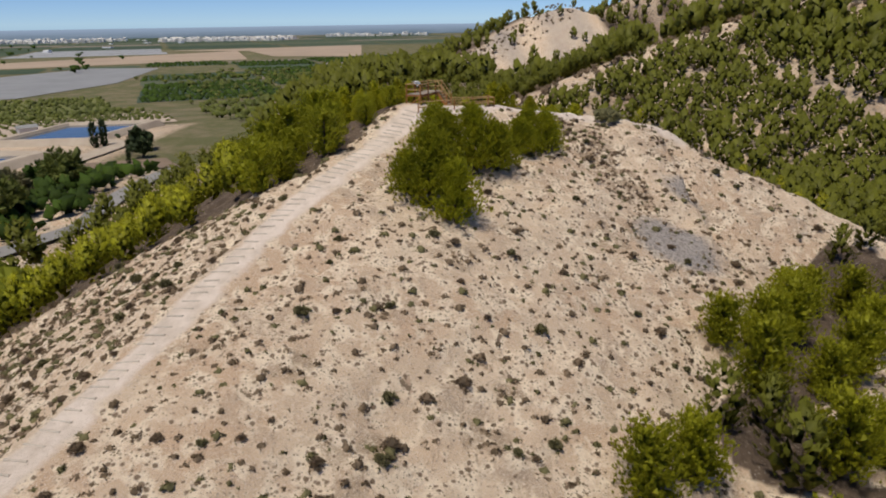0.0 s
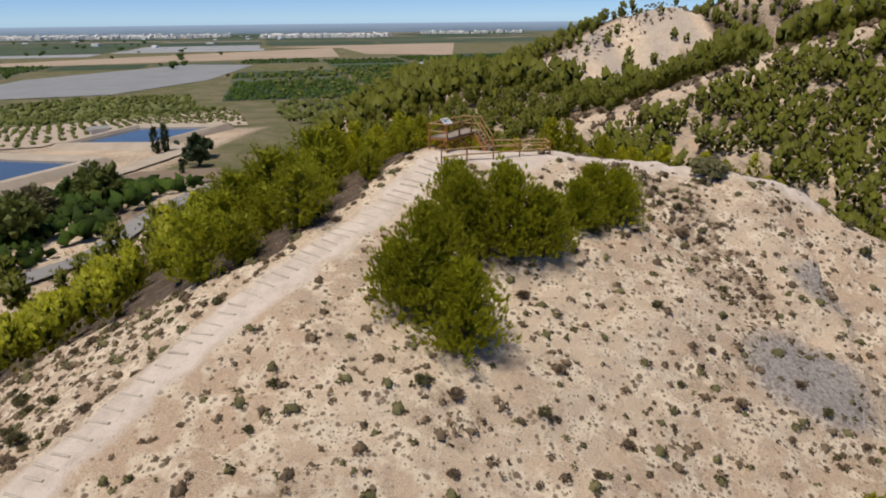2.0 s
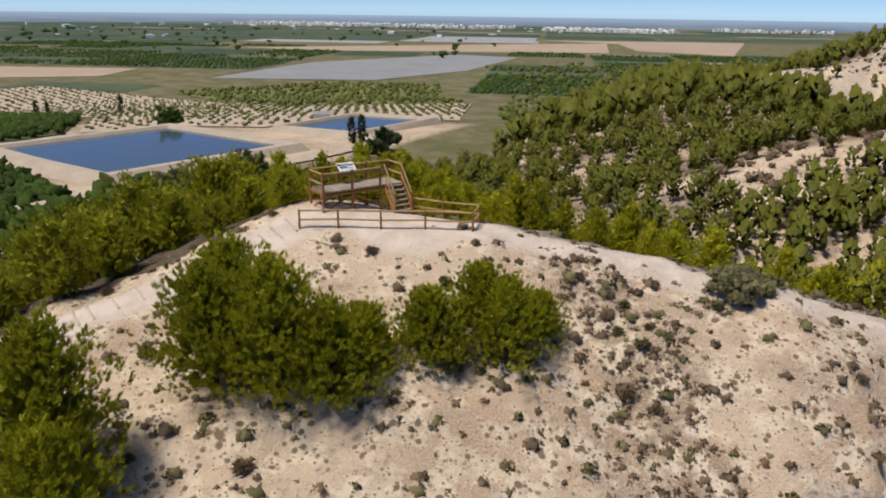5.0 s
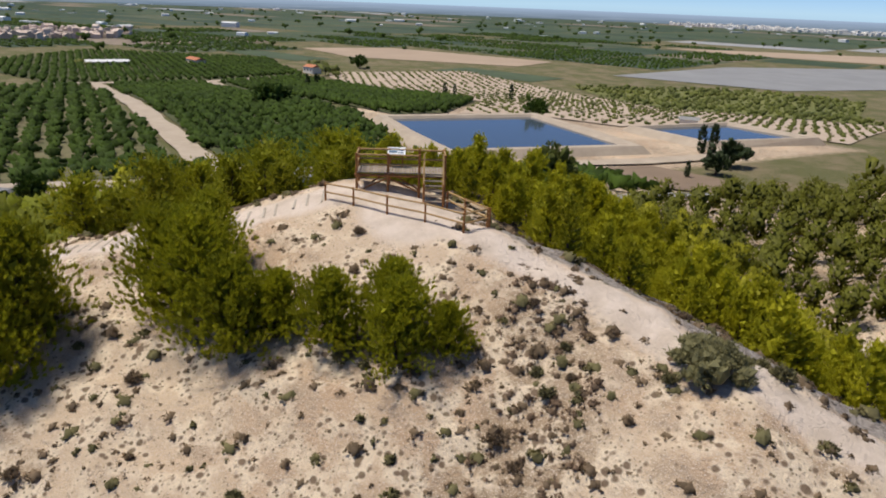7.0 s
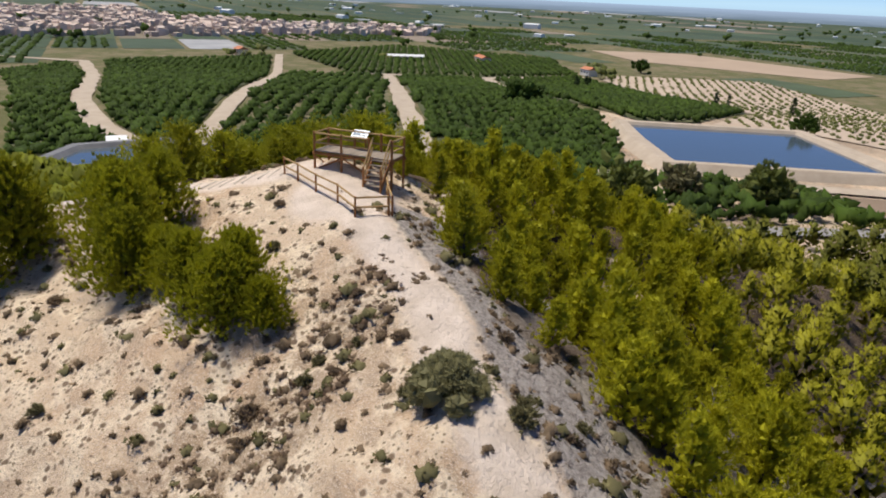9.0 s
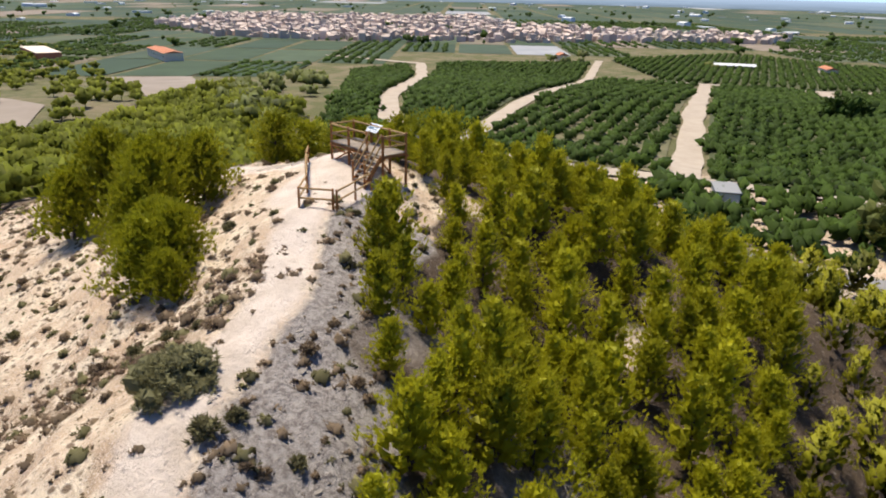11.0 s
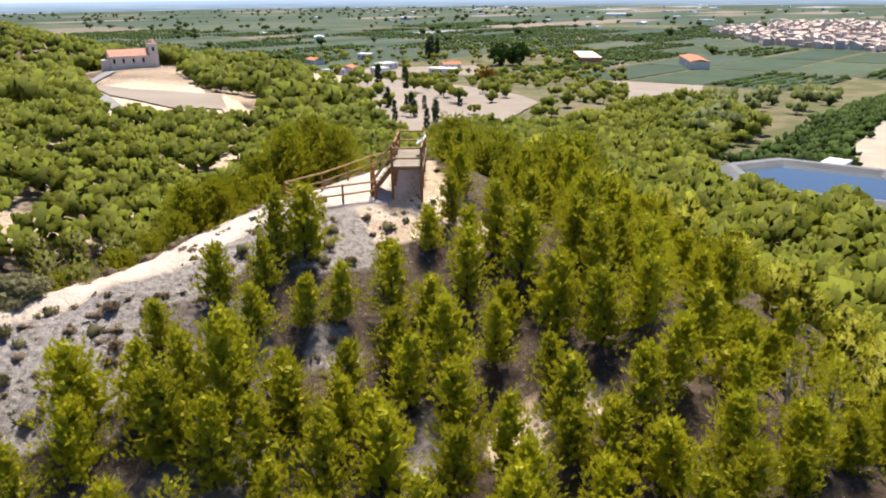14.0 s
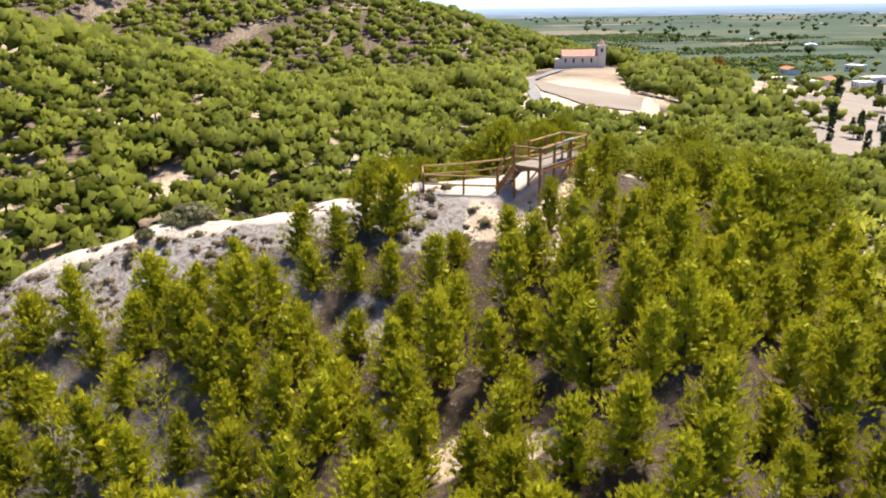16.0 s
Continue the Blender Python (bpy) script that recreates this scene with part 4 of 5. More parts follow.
for i in range(7):
    add_pole(bm, (0, 0, -0.2), (math.cos(i * 0.9) * 0.5, math.sin(i * 0.9) * 0.5, 0.55), 0.03, 0.01, 5)
part("stem", bm, M_BARK, big)
big.matrix_world = Matrix.Translation((16.1, 7.9, float(ground_z(16.1, 7.9)) - 0.1))


def stone_shape(seed):
    g = np.random.default_rng(seed)
    bm = bmesh.new()
    bmesh.ops.create_icosphere(bm, subdivisions=1, radius=1.0)
    for q in bm.verts:
        q.co *= g.uniform(0.55, 1.25)
        q.co.z *= 0.5
    v = np.array([q.co[:] for q in bm.verts])
    f = np.array([[q.index for q in t.verts] for t in bm.faces])
    bm.free()
    return v, f


M_STONE = mat("limestone", (0.336, 0.3, 0.256), (0.224, 0.192, 0.16), 2.5, bump=0.6, vary=0.2)
g = np.random.default_rng(31)
x, y = g.uniform(2, 36, 9000), g.uniform(-6, 22, 9000)
d = along(CREST, x, y)[0]
k = (d > 0.3) & (d < 8) & (forest(x, y) < 0.4) & (g.uniform(0, 1, 9000) < 0.7)
x2, y2 = g.uniform(-24, 34, 4500), g.uniform(-38, 8, 4500)
k2 = (forest(x2, y2) < 0.4) & (np.abs(along(PATH_LINE, x2, y2)[0]) > 1.0)
stones = list(zip(np.r_[x[k], x2[k2]].tolist(), np.r_[y[k], y2[k2]].tolist()))
wood("loose_stones", stones, [stone_shape(i) for i in range(5)], M_STONE, "loose limestone rubble on the ridge", 0.03, 0.12, False)
cxs = np.repeat(np.arange(5, 33, 0.4), 5) + g.normal(0, 0.3, 350)
cys = np.interp(cxs, [p[0] for p in CREST], [p[1] for p in CREST]) + np.tile([0.7, 1.5, 2.3, 3.2, 4.5], 70) + g.normal(0, 0.35, 350)
k = forest(cxs, cys) < 0.4
wood("rock_ledges", list(zip(cxs[k].tolist(), cys[k].tolist())), [stone_shape(i + 9) for i in range(5)], M_STONE, "broken limestone ledges along the crest", 0.06, 0.2, False)


# ---------------- the plain ----------------
def sheet(name, poly, material, label, category, off=0.3, cuts=5):
    """A flat piece of land draped on the ground."""
    bm = bmesh.new()
    f = bm.faces.new([bm.verts.new((x, y, 0)) for x, y in poly])
    bmesh.ops.triangulate(bm, faces=[f])
    bmesh.ops.subdivide_edges(bm, edges=bm.edges[:], cuts=cuts, use_grid_fill=True)
    bmesh.ops.triangulate(bm, faces=bm.faces[:])
    for q in bm.verts:
        q.co.z = float(land(q.co.x, q.co.y)) + off
    bmesh.ops.recalc_face_normals(bm, faces=bm.faces[:])
    for q in bm.faces:
        if q.normal.z < 0:
            q.normal_flip()
    ob = part(name, bm, material)
    return tagged(ob, label, category, kind="structure")


def road(name, line, width, label, off=0.4, material=None):
    pts = [Vector((*p, 0)) for p in line]
    fine = []
    for a, b in zip(pts, pts[1:]):
        n = max(1, int((b - a).length / 4))
        fine += [a.lerp(b, i / n) for i in range(n)]
    fine.append(pts[-1])
    vs, fs = [], []
    for i, p in enumerate(fine):
        d = (fine[min(i + 1, len(fine) - 1)] - fine[max(i - 1, 0)]).normalized()
        side = Vector((-d.y, d.x, 0)) * width * (0.5 + 0.10 * wob(p.x, p.y, 9.0))
        for q in (p - side, p, p + side):
            vs.append((q.x, q.y, float(land(q.x, q.y)) + off))
        if i:
            k = 3 * i
            fs += [(k - 3, k - 2, k + 1, k), (k - 2, k - 1, k + 2, k + 1)]
    return tagged(mesh_obj(name, vs, fs, material or M_TRACK), label, "road", kind="structure")


M_TRACK = mat("dirt_track", (0.448, 0.376, 0.296), (0.368, 0.304, 0.232), 0.25, bump=0.4, fine=3.0)
M_ASPHALT = mat("pale_asphalt", (0.27, 0.26, 0.25), (0.22, 0.21, 0.2), 0.2, bump=0.2)
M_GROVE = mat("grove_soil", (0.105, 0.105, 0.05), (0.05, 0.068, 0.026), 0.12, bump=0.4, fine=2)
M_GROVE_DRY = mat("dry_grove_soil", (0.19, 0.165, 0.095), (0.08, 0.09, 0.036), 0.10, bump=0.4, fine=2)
M_ALMOND = mat("ploughed_pale_soil", (0.468, 0.382, 0.296), (0.406, 0.32, 0.242), 0.08, bump=0.4, fine=2)
M_PEACH = mat("bare_pink_field", (0.416, 0.32, 0.232), (0.344, 0.264, 0.192), 0.02, bump=0.3, fine=1)
M_SAND = mat("pale_levelled_ground", (0.31, 0.26, 0.21), (0.24, 0.195, 0.152), 0.06, bump=0.3, fine=2)
M_NET = mat("grey_crop_netting", (0.288, 0.288, 0.28), (0.232, 0.232, 0.224), 0.05, rough=0.6, bump=0.2, fine=1)
M_WEED = mat("rough_green_field", (0.17, 0.18, 0.05), (0.10, 0.12, 0.035), 0.05, bump=0.5, fine=1.5, third=(0.25, 0.22, 0.1))
M_DRY = mat("dry_brown_field", (0.243, 0.18, 0.126), (0.171, 0.126, 0.09), 0.05, bump=0.5, fine=1.5)


def water_material():
    m = bpy.data.materials.new("still_water")
    m.use_nodes = True
    n, l = m.node_tree.nodes, m.node_tree.links
    b = n["Principled BSDF"]
    b.inputs["Base Color"].default_value = (0.06, 0.085, 0.115, 1)
    b.inputs["Roughness"].default_value, b.inputs["IOR"].default_value = 0.09, 1.33
    t = n.new("ShaderNodeTexNoise")
    t.inputs["Scale"].default_value = 0.9
    bp = n.new("ShaderNodeBump")
    bp.inputs["Strength"].default_value, bp.inputs["Distance"].default_value = 0.06, 0.05
    l.new(n.new("ShaderNodeNewGeometry").outputs["Position"], t.inputs["Vector"])
    l.new(t.outputs["Fac"], bp.inputs["Height"])
    l.new(bp.outputs["Normal"], b.inputs["Normal"])
    return m


M_WATER = water_material()
M_LINER = mat("grey_pond_liner", (0.2, 0.2, 0.2), (0.14, 0.14, 0.14), 0.4, rough=0.6, bump=0.2)


def pond(name, poly, level, width, label, material):
    """A pond with a raised bank: inner slope, flat top, outer slope."""
    c = sum((Vector((*p, 0)) for p in poly), Vector()) / len(poly)
    p0 = [Vector((*p, 0)) for p in poly]

    def ring(grow, z):
        out = []
        for p in p0:
            d = (p - c)
            q = p + d.normalized() * grow
            out.append((q.x, q.y, float(land(q.x, q.y)) - 0.5 if z is None else z))
        return out

    rings = [ring(-1.5, level - 1.0), ring(0.6, level + 0.7), ring(0.6 + width, level + 0.75), ring(0.6 + width + 3, None)]
    vs = sum(rings, [])
    n = len(p0)
    fs = [(a * n + i, a * n + (i + 1) % n, (a + 1) * n + (i + 1) % n, (a + 1) * n + i) for a in range(3) for i in range(n)]
    tagged(mesh_obj(name + "_bank", vs, fs, material), "raised pale earth bank round the " + label, "bank", kind="structure")
    tagged(mesh_obj(name, ring(-0.2, level), [tuple(range(n))], M_WATER), label, "pond", kind="structure")


pond("pond_1", [(-142, 69), (-134, 109), (-112, 107), (-91, 105), (-99, 64), (-120, 66)], -20.0, 3.0, "large blue irrigation pond", M_TRACK)
pond("pond_2", [(-110, 127), (-107, 157), (-84, 160), (-89, 129)], -20.2, 2.0, "second blue irrigation pond", M_TRACK)
pond("pond_3", [(-71, -33), (-82, -17), (-94, -31), (-87, -43), (-78, -44)], -17.3, 1.4, "grey-blue lined irrigation pond", M_LINER)

road("road_1", [(-360, -210), (-345, -141), (-286, -115), (-220, -92), (-159, -71), (-125, -54), (-106, -40), (-97, -26), (-90, -15), (-83, 0), (-84, 16), (-85, 34), (-87, 51)], 5.5, "pale dirt farm track between the groves")
road("road_2", [(-102, -30), (-111, -30), (-172, -34), (-323, -43), (-420, -55)], 4.5, "narrow pale dirt track between groves")
road("road_3", [(-84, 16), (-114, 15), (-150, 14), (-165, 13), (-310, 11), (-330, 10)], 5.5, "pale dirt track between citrus groves")
road("road_4", [(-329, -8), (-330, 12), (-329, 60), (-349, 115)], 6.0, "pale track along the grove edge")
road("road_5", [(-329, 60), (-223, 59)], 5.0, "short pale grove track")
road("road_6", [(-51, 88), (-49, 73), (-49, 51), (-47, 35), (-53, 20), (-60, -5)], 3.4, "pale asphalt lane at the foot of the hill", material=M_ASPHALT)
road("road_7", [(-87, 51), (-86, 75), (-80, 100), (-78, 125), (-90, 133)], 5.0, "pale dirt track beside the ponds")
road("road_8", [(-11, -103), (-13, -115), (-13, -128)], 2.6, "pale footpath through the pines")
road("road_9", [(9, -120), (13, -145), (15, -165), (8, -195)], 3.0, "pale lane climbing to the church", material=M_ASPHALT)

FIELDS = [
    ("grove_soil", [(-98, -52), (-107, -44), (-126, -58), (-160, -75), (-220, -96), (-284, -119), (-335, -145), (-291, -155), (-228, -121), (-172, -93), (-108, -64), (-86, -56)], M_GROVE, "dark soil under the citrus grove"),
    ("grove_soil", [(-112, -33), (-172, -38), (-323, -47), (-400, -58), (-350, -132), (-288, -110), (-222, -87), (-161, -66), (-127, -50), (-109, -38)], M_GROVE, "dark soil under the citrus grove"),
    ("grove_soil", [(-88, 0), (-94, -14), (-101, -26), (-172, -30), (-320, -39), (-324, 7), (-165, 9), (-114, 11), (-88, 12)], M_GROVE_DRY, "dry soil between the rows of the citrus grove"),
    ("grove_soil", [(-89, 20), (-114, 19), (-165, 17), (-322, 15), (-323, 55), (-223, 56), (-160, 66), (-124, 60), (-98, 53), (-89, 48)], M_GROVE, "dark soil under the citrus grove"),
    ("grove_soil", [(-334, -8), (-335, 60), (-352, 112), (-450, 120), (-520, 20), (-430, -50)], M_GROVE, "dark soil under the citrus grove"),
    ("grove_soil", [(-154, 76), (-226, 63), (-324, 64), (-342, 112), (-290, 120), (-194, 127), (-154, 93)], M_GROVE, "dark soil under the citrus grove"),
    ("almond_field", [(-152, 96), (-194, 131), (-338, 123), (-364, 133), (-357, 219), (-216, 215), (-175, 208), (-125, 273), (-80, 172), (-104, 166), (-118, 162), (-118, 128), (-142, 118)], M_ALMOND, "pale ploughed almond field with rows of young trees"),
    ("rough_field", [(-276, 236), (-216, 217), (-178, 213), (-128, 276), (-146, 282), (-182, 348), (-235, 330)], M_WEED, "rough green field of low scrub"),
    ("netted_field", [(-320, 304), (-231, 352), (-217, 453), (-250, 629), (-318, 640), (-360, 455)], M_NET, "large field under grey crop netting"),
    ("bare_field", [(-466, 185), (-383, 275), (-414, 329), (-558, 260), (-558, 179)], M_PEACH, "long bare pink-brown field"),
    ("bare_field", [(-583, 605), (-290, 1071), (-203, 776), (-330, 700), (-466, 616)], M_PEACH, "long bare pink-brown field"),
    ("bare_field", [(-78, 811), (-120, 1292), (-418, 1125), (-270, 1060), (-190, 850)], M_PEACH, "bare pink-brown field below the hills"),
    ("levelled_lot", [(-120, -121), (-185, -200), (-207, -240), (-227, -200), (-150, -126)], M_SAND, "large pale levelled earth lot"),
    ("levelled_lot", [(-44, -112), (-74, -114), (-104, -142), (-112, -168), (-131, -262), (-104, -275), (-60, -206), (-48, -152)], M_SAND, "pale earth clearing among cypresses"),
    ("levelled_lot", [(-88, -306), (-178, -296), (-192, -344), (-104, -366)], M_SAND, "pale yard round white houses"),
    ("levelled_lot", [(-1, -126), (-13, -128), (-15, -148), (5, -151), (14, -165), (10, -140)], M_SAND, "pale gravel lot below the church"),
    ("dry_plot", [(-57, 84), (-80, 82), (-76, 99), (-60, 104), (-52, 90)], M_DRY, "dry brown plot beside the pond"),
]
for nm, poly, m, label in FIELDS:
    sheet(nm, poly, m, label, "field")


def crown_shape(seed, r, n, blades, length, width, squash=0.85, level=-1, many=6, size=0.52):
    g = np.random.default_rng(seed)
    d = g.normal(0, 1, (n, 3))
    d /= np.linalg.norm(d, axis=1, keepdims=True)
    d[:, 2] = np.abs(d[:, 2]) * 1.2 - 0.2
    c = d * r * g.uniform(0.55, 0.95, (n, 1)) * [1, 1, squash] + [0, 0, r * 0.75]
    m = g.normal(0, 1, (many, 3)) * [0.45, 0.45, 0.3] * r + [0, 0, r * 0.85]
    return joined(tufts(g, c, d + [0, 0, 0.3], blades, length, width), clumps(g, m, m - [0, 0, r * 0.2], r * size, level))


def rows_in(poly, row, tree, angle, seed, miss=0.05, jitter=0.25):
    c, s = math.cos(angle), math.sin(angle)
    p = np.array(poly)
    u, v = p[:, 0] * c + p[:, 1] * s, -p[:, 0] * s + p[:, 1] * c
    U, V = np.meshgrid(np.arange(u.min(), u.max(), tree), np.arange(v.min(), v.max(), row))
    g = np.random.default_rng(seed)
    U, V = U.ravel() + g.normal(0, jitter, U.size), V.ravel() + g.normal(0, jitter, U.size)
    x, y = U * c - V * s, U * s + V * c
    k = inside(poly, x, y) & (g.uniform(0, 1, x.size) > miss)
    return list(zip(x[k].tolist(), y[k].tolist()))


citrus = [crown_shape(200 + i, 1.5, 10, 3, 0.42, 0.17, 0.85, -1, 6, 0.54) for i in range(4)]
near_citrus = [crown_shape(220 + i, 1.5, 6, 3, 0.35, 0.1, 0.9, -1, 6, 0.5) for i in range(4)]
little = [crown_shape(210 + i, 0.9, 9, 3, 0.4, 0.12) for i in range(3)]
ang = math.atan2(4, 133)
for i, (row, tree) in zip((0, 1, 2, 3, 4, 5), ((3.3, 2.2), (3.3, 2.2), (4.4, 2.6), (3.2, 2.1), (4.2, 2.8), (3.8, 2.6))):
    wood("citrus_grove", rows_in(FIELDS[i][1], row, tree, -ang + (0.15 if i < 2 else 0), 300 + i), near_citrus if i < 4 else citrus, M_CITRUS, "rows of dark green citrus trees", *((0.78, 1.0) if i != 2 else (0.78, 1.02)))
wood("almond_trees", rows_in(FIELDS[6][1], 5.5, 4.2, 1.25, 310, 0.08), little, M_OLIVE, "rows of small young almond trees", 0.6, 1.0)
wood("rough_shrubs", rows_in(FIELDS[7][1], 3.4, 3.4, 0.3, 311, 0.3, 1.2), citrus, M_OLIVE, "low green shrubs over the rough field", 0.4, 0.9)
wood("foot_grove", rows_in([(-54, 8), (-52, 44), (-53, 78), (-80, 78), (-80, 30), (-76, 0), (-72, -12), (-64, -14)], 3.2, 2.8, 0.9, 312, 0.1, 0.7), near_citrus, M_CITRUS, "dark green citrus and carob trees at the foot of the hill", 0.7, 1.3)


# ---------------- the far plain ----------------
def parcel_material():
    m = mat("farm_parcel", (0.1, 0.12, 0.04), (0.07, 0.09, 0.03), 0.01, bump=0.2, fine=0.3)
    n, l = m.node_tree.nodes, m.node_tree.links
    r = n.new("ShaderNodeValToRGB")
    r.color_ramp.interpolation = "CONSTANT"
    # Parcel colours raised throughout: the brightening of distance haze is put into them.
    cols = [(0.0, (0.07, 0.105, 0.055)), (0.22, (0.095, 0.13, 0.07)), (0.42, (0.06, 0.095, 0.055)), (0.6, (0.13, 0.15, 0.085)), (0.7, (0.26, 0.22, 0.155)), (0.75, (0.08, 0.115, 0.07)), (0.89, (0.32, 0.26, 0.20)), (0.94, (0.42, 0.43, 0.44)), (0.97, (0.10, 0.14, 0.08))]
    while len(r.color_ramp.elements) < len(cols):
        r.color_ramp.elements.new(0.5)
    for e, (p, c) in zip(r.color_ramp.elements, cols):
        e.position, e.color = p, (*c, 1)
    geo = n.new("ShaderNodeNewGeometry")
    l.new(geo.outputs["Random Per Island"], r.inputs["Fac"])
    mul = n.new("ShaderNodeMix")
    mul.data_type, mul.blend_type = "RGBA", "MULTIPLY"
    mul.inputs["Factor"].default_value = 0.5
    l.new(r.outputs["Color"], mul.inputs["A"])
    t = n.new("ShaderNodeTexNoise")
    t.inputs["Scale"].default_value, t.inputs["Detail"].default_value = 0.06, 6
    l.new(geo.outputs["Position"], t.inputs["Vector"])
    l.new(t.outputs["Fac"], mul.inputs["B"])
    l.new(mul.outputs["Result"], n["Principled BSDF"].inputs["Base Color"])
    return m


def on_plain(x, y):
    r = np.hypot(x, y)
    return land(x, y) < plain_z(r) + 0.6


def hazy_distance():
    """The far edge of the plain, its blue haze painted into one glowing ring behind everything."""
    m = bpy.data.materials.new("painted_haze_glow")
    m.use_nodes = True
    n, l = m.node_tree.nodes, m.node_tree.links
    n.remove(n["Principled BSDF"])
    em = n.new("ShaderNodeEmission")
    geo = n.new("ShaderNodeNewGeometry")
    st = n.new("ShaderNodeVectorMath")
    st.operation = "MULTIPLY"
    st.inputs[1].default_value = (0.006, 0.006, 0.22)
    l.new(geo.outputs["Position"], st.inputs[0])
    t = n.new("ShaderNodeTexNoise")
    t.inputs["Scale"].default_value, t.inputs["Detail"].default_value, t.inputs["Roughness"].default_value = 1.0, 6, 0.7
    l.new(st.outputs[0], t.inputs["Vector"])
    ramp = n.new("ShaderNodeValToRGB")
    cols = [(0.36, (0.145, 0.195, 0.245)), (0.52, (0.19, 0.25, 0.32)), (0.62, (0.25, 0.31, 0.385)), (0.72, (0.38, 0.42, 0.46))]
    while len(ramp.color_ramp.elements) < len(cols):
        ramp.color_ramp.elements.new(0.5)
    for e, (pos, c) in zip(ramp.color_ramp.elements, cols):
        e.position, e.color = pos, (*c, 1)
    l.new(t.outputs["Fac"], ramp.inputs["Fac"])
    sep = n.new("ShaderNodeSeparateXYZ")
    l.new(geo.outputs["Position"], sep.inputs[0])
    # The painted haze turns paler upwards to meet the sky.
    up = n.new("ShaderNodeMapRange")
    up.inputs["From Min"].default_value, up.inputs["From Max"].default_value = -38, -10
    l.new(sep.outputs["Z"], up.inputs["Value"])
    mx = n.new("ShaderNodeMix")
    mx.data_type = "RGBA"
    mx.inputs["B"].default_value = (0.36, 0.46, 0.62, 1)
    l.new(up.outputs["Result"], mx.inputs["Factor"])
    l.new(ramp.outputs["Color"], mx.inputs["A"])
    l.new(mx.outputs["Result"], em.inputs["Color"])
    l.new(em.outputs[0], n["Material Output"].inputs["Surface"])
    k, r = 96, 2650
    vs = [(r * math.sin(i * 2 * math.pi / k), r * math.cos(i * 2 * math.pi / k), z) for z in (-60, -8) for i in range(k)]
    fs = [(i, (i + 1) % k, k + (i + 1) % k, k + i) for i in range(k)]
    return tagged(mesh_obj("backdrop", vs, fs, m), "glowing backdrop painted as the blue hazy far edge of the plain", "distance", kind="structure")


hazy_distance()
CLEAR = [f[1] for f in FIELDS]
gp = np.random.default_rng(77)
vs, fs, bushes = [], [], []
for lo, hi, size in ((60, 900, 55), (900, 4100, 140)):
    for u in np.arange(-hi, hi, size * 1.5):
        for w in np.arange(-hi, hi, size * 0.7):
            a = 0.35
            x, y = u * math.cos(a) - w * math.sin(a), u * math.sin(a) + w * math.cos(a)
            r = math.hypot(x, y)
            if not lo < r < hi or (y > 0 and x > 60) or (x > 60 and y > -300) or (x > -62 and r < 300):
                continue
            hx, hy = size * 1.5 * gp.uniform(0.45, 0.497), size * 0.7 * gp.uniform(0.42, 0.497)
            q = [(x + (i * hx) * math.cos(a) - (j * hy) * math.sin(a), y + (i * hx) * math.sin(a) + (j * hy) * math.cos(a)) for i, j in ((-1, -1), (1, -1), (1, 1), (-1, 1))]
            qx, qy = np.array([p[0] for p in q] + [x]), np.array([p[1] for p in q] + [y])
            if not on_plain(qx, qy).all() or (r < 1600 and any(inside(c, qx, qy).any() for c in CLEAR)) or (r < 420 and x > -420 and -230 < y < 270 and r < 260):
                continue
            if r < 1000 and gp.uniform() < 0.6:
                step = 6.5 if r < 500 else 9.0
                for i in np.arange(-hx + 3, hx - 2, step * 0.45):
                    for j in np.arange(-hy + 3, hy - 2, step):
                        bushes.append((x + i * math.cos(a) - j * math.sin(a) + gp.normal(0, 0.5), y + i * math.sin(a) + j * math.cos(a) + gp.normal(0, 0.5)))
            k = len(vs)
            zs = land(qx, qy)
            vs += [(px, py, float(pz) + 0.2) for (px, py), pz in zip(q, zs)]
            fs.append((k, k + 1, k + 2, k + 3))
tagged(mesh_obj("farm_parcels", vs, fs, parcel_material()), "patchwork of green and bare farm parcels on the plain", "fields", kind="stuff")
print("parcels", len(fs), len(bushes))
dots = [clumps(gp, np.array([[0, 0, 1.0]]), np.array([[1.0, 0.36, 0.1]]), 1.5, -1) for _ in range(4)]
wood("orchard_trees", bushes, dots, M_CITRUS, "rows of orchard trees on the farm parcels", 0.7, 1.1)


def house_shapes(seed, flat):
    g = np.random.default_rng(seed)
    w, d, h = g.uniform(5, 9), g.uniform(4, 7), g.uniform(3, 6.5)
    top = 0 if flat else 1.4
    v = np.array([(-w, -d, 0), (w, -d, 0), (w, d, 0), (-w, d, 0), (-w, -d, h), (w, -d, h), (w, d, h), (-w, d, h), (-w, 0, h + top), (w, 0, h + top)]) * [0.5, 0.5, 1]
    f = np.array([(0, 1, 5), (0, 5, 4), (1, 2, 6), (1, 6, 5), (2, 3, 7), (2, 7, 6), (3, 0, 4), (3, 4, 7), (4, 5, 9), (4, 9, 8), (7, 8, 9), (7, 9, 6), (4, 8, 7), (5, 6, 9)])
    return v, f


M_TOWN = mat("whitewashed_render", (0.66, 0.55, 0.47), (0.55, 0.42, 0.34), 0.02, bump=0.1, vary=0.25)
M_WHITE_ROOF = mat("white_sheeting", (0.78, 0.79, 0.8), (0.68, 0.69, 0.7), 0.05, bump=0.1, vary=0.15)
M_TILE = mat("clay_roof_tile", (0.52, 0.22, 0.12), (0.42, 0.17, 0.09), 0.8, bump=0.5, fine=5)
M_RENDER = mat("cream_render", (0.84, 0.72, 0.57), (0.76, 0.64, 0.5), 0.6, bump=0.2)
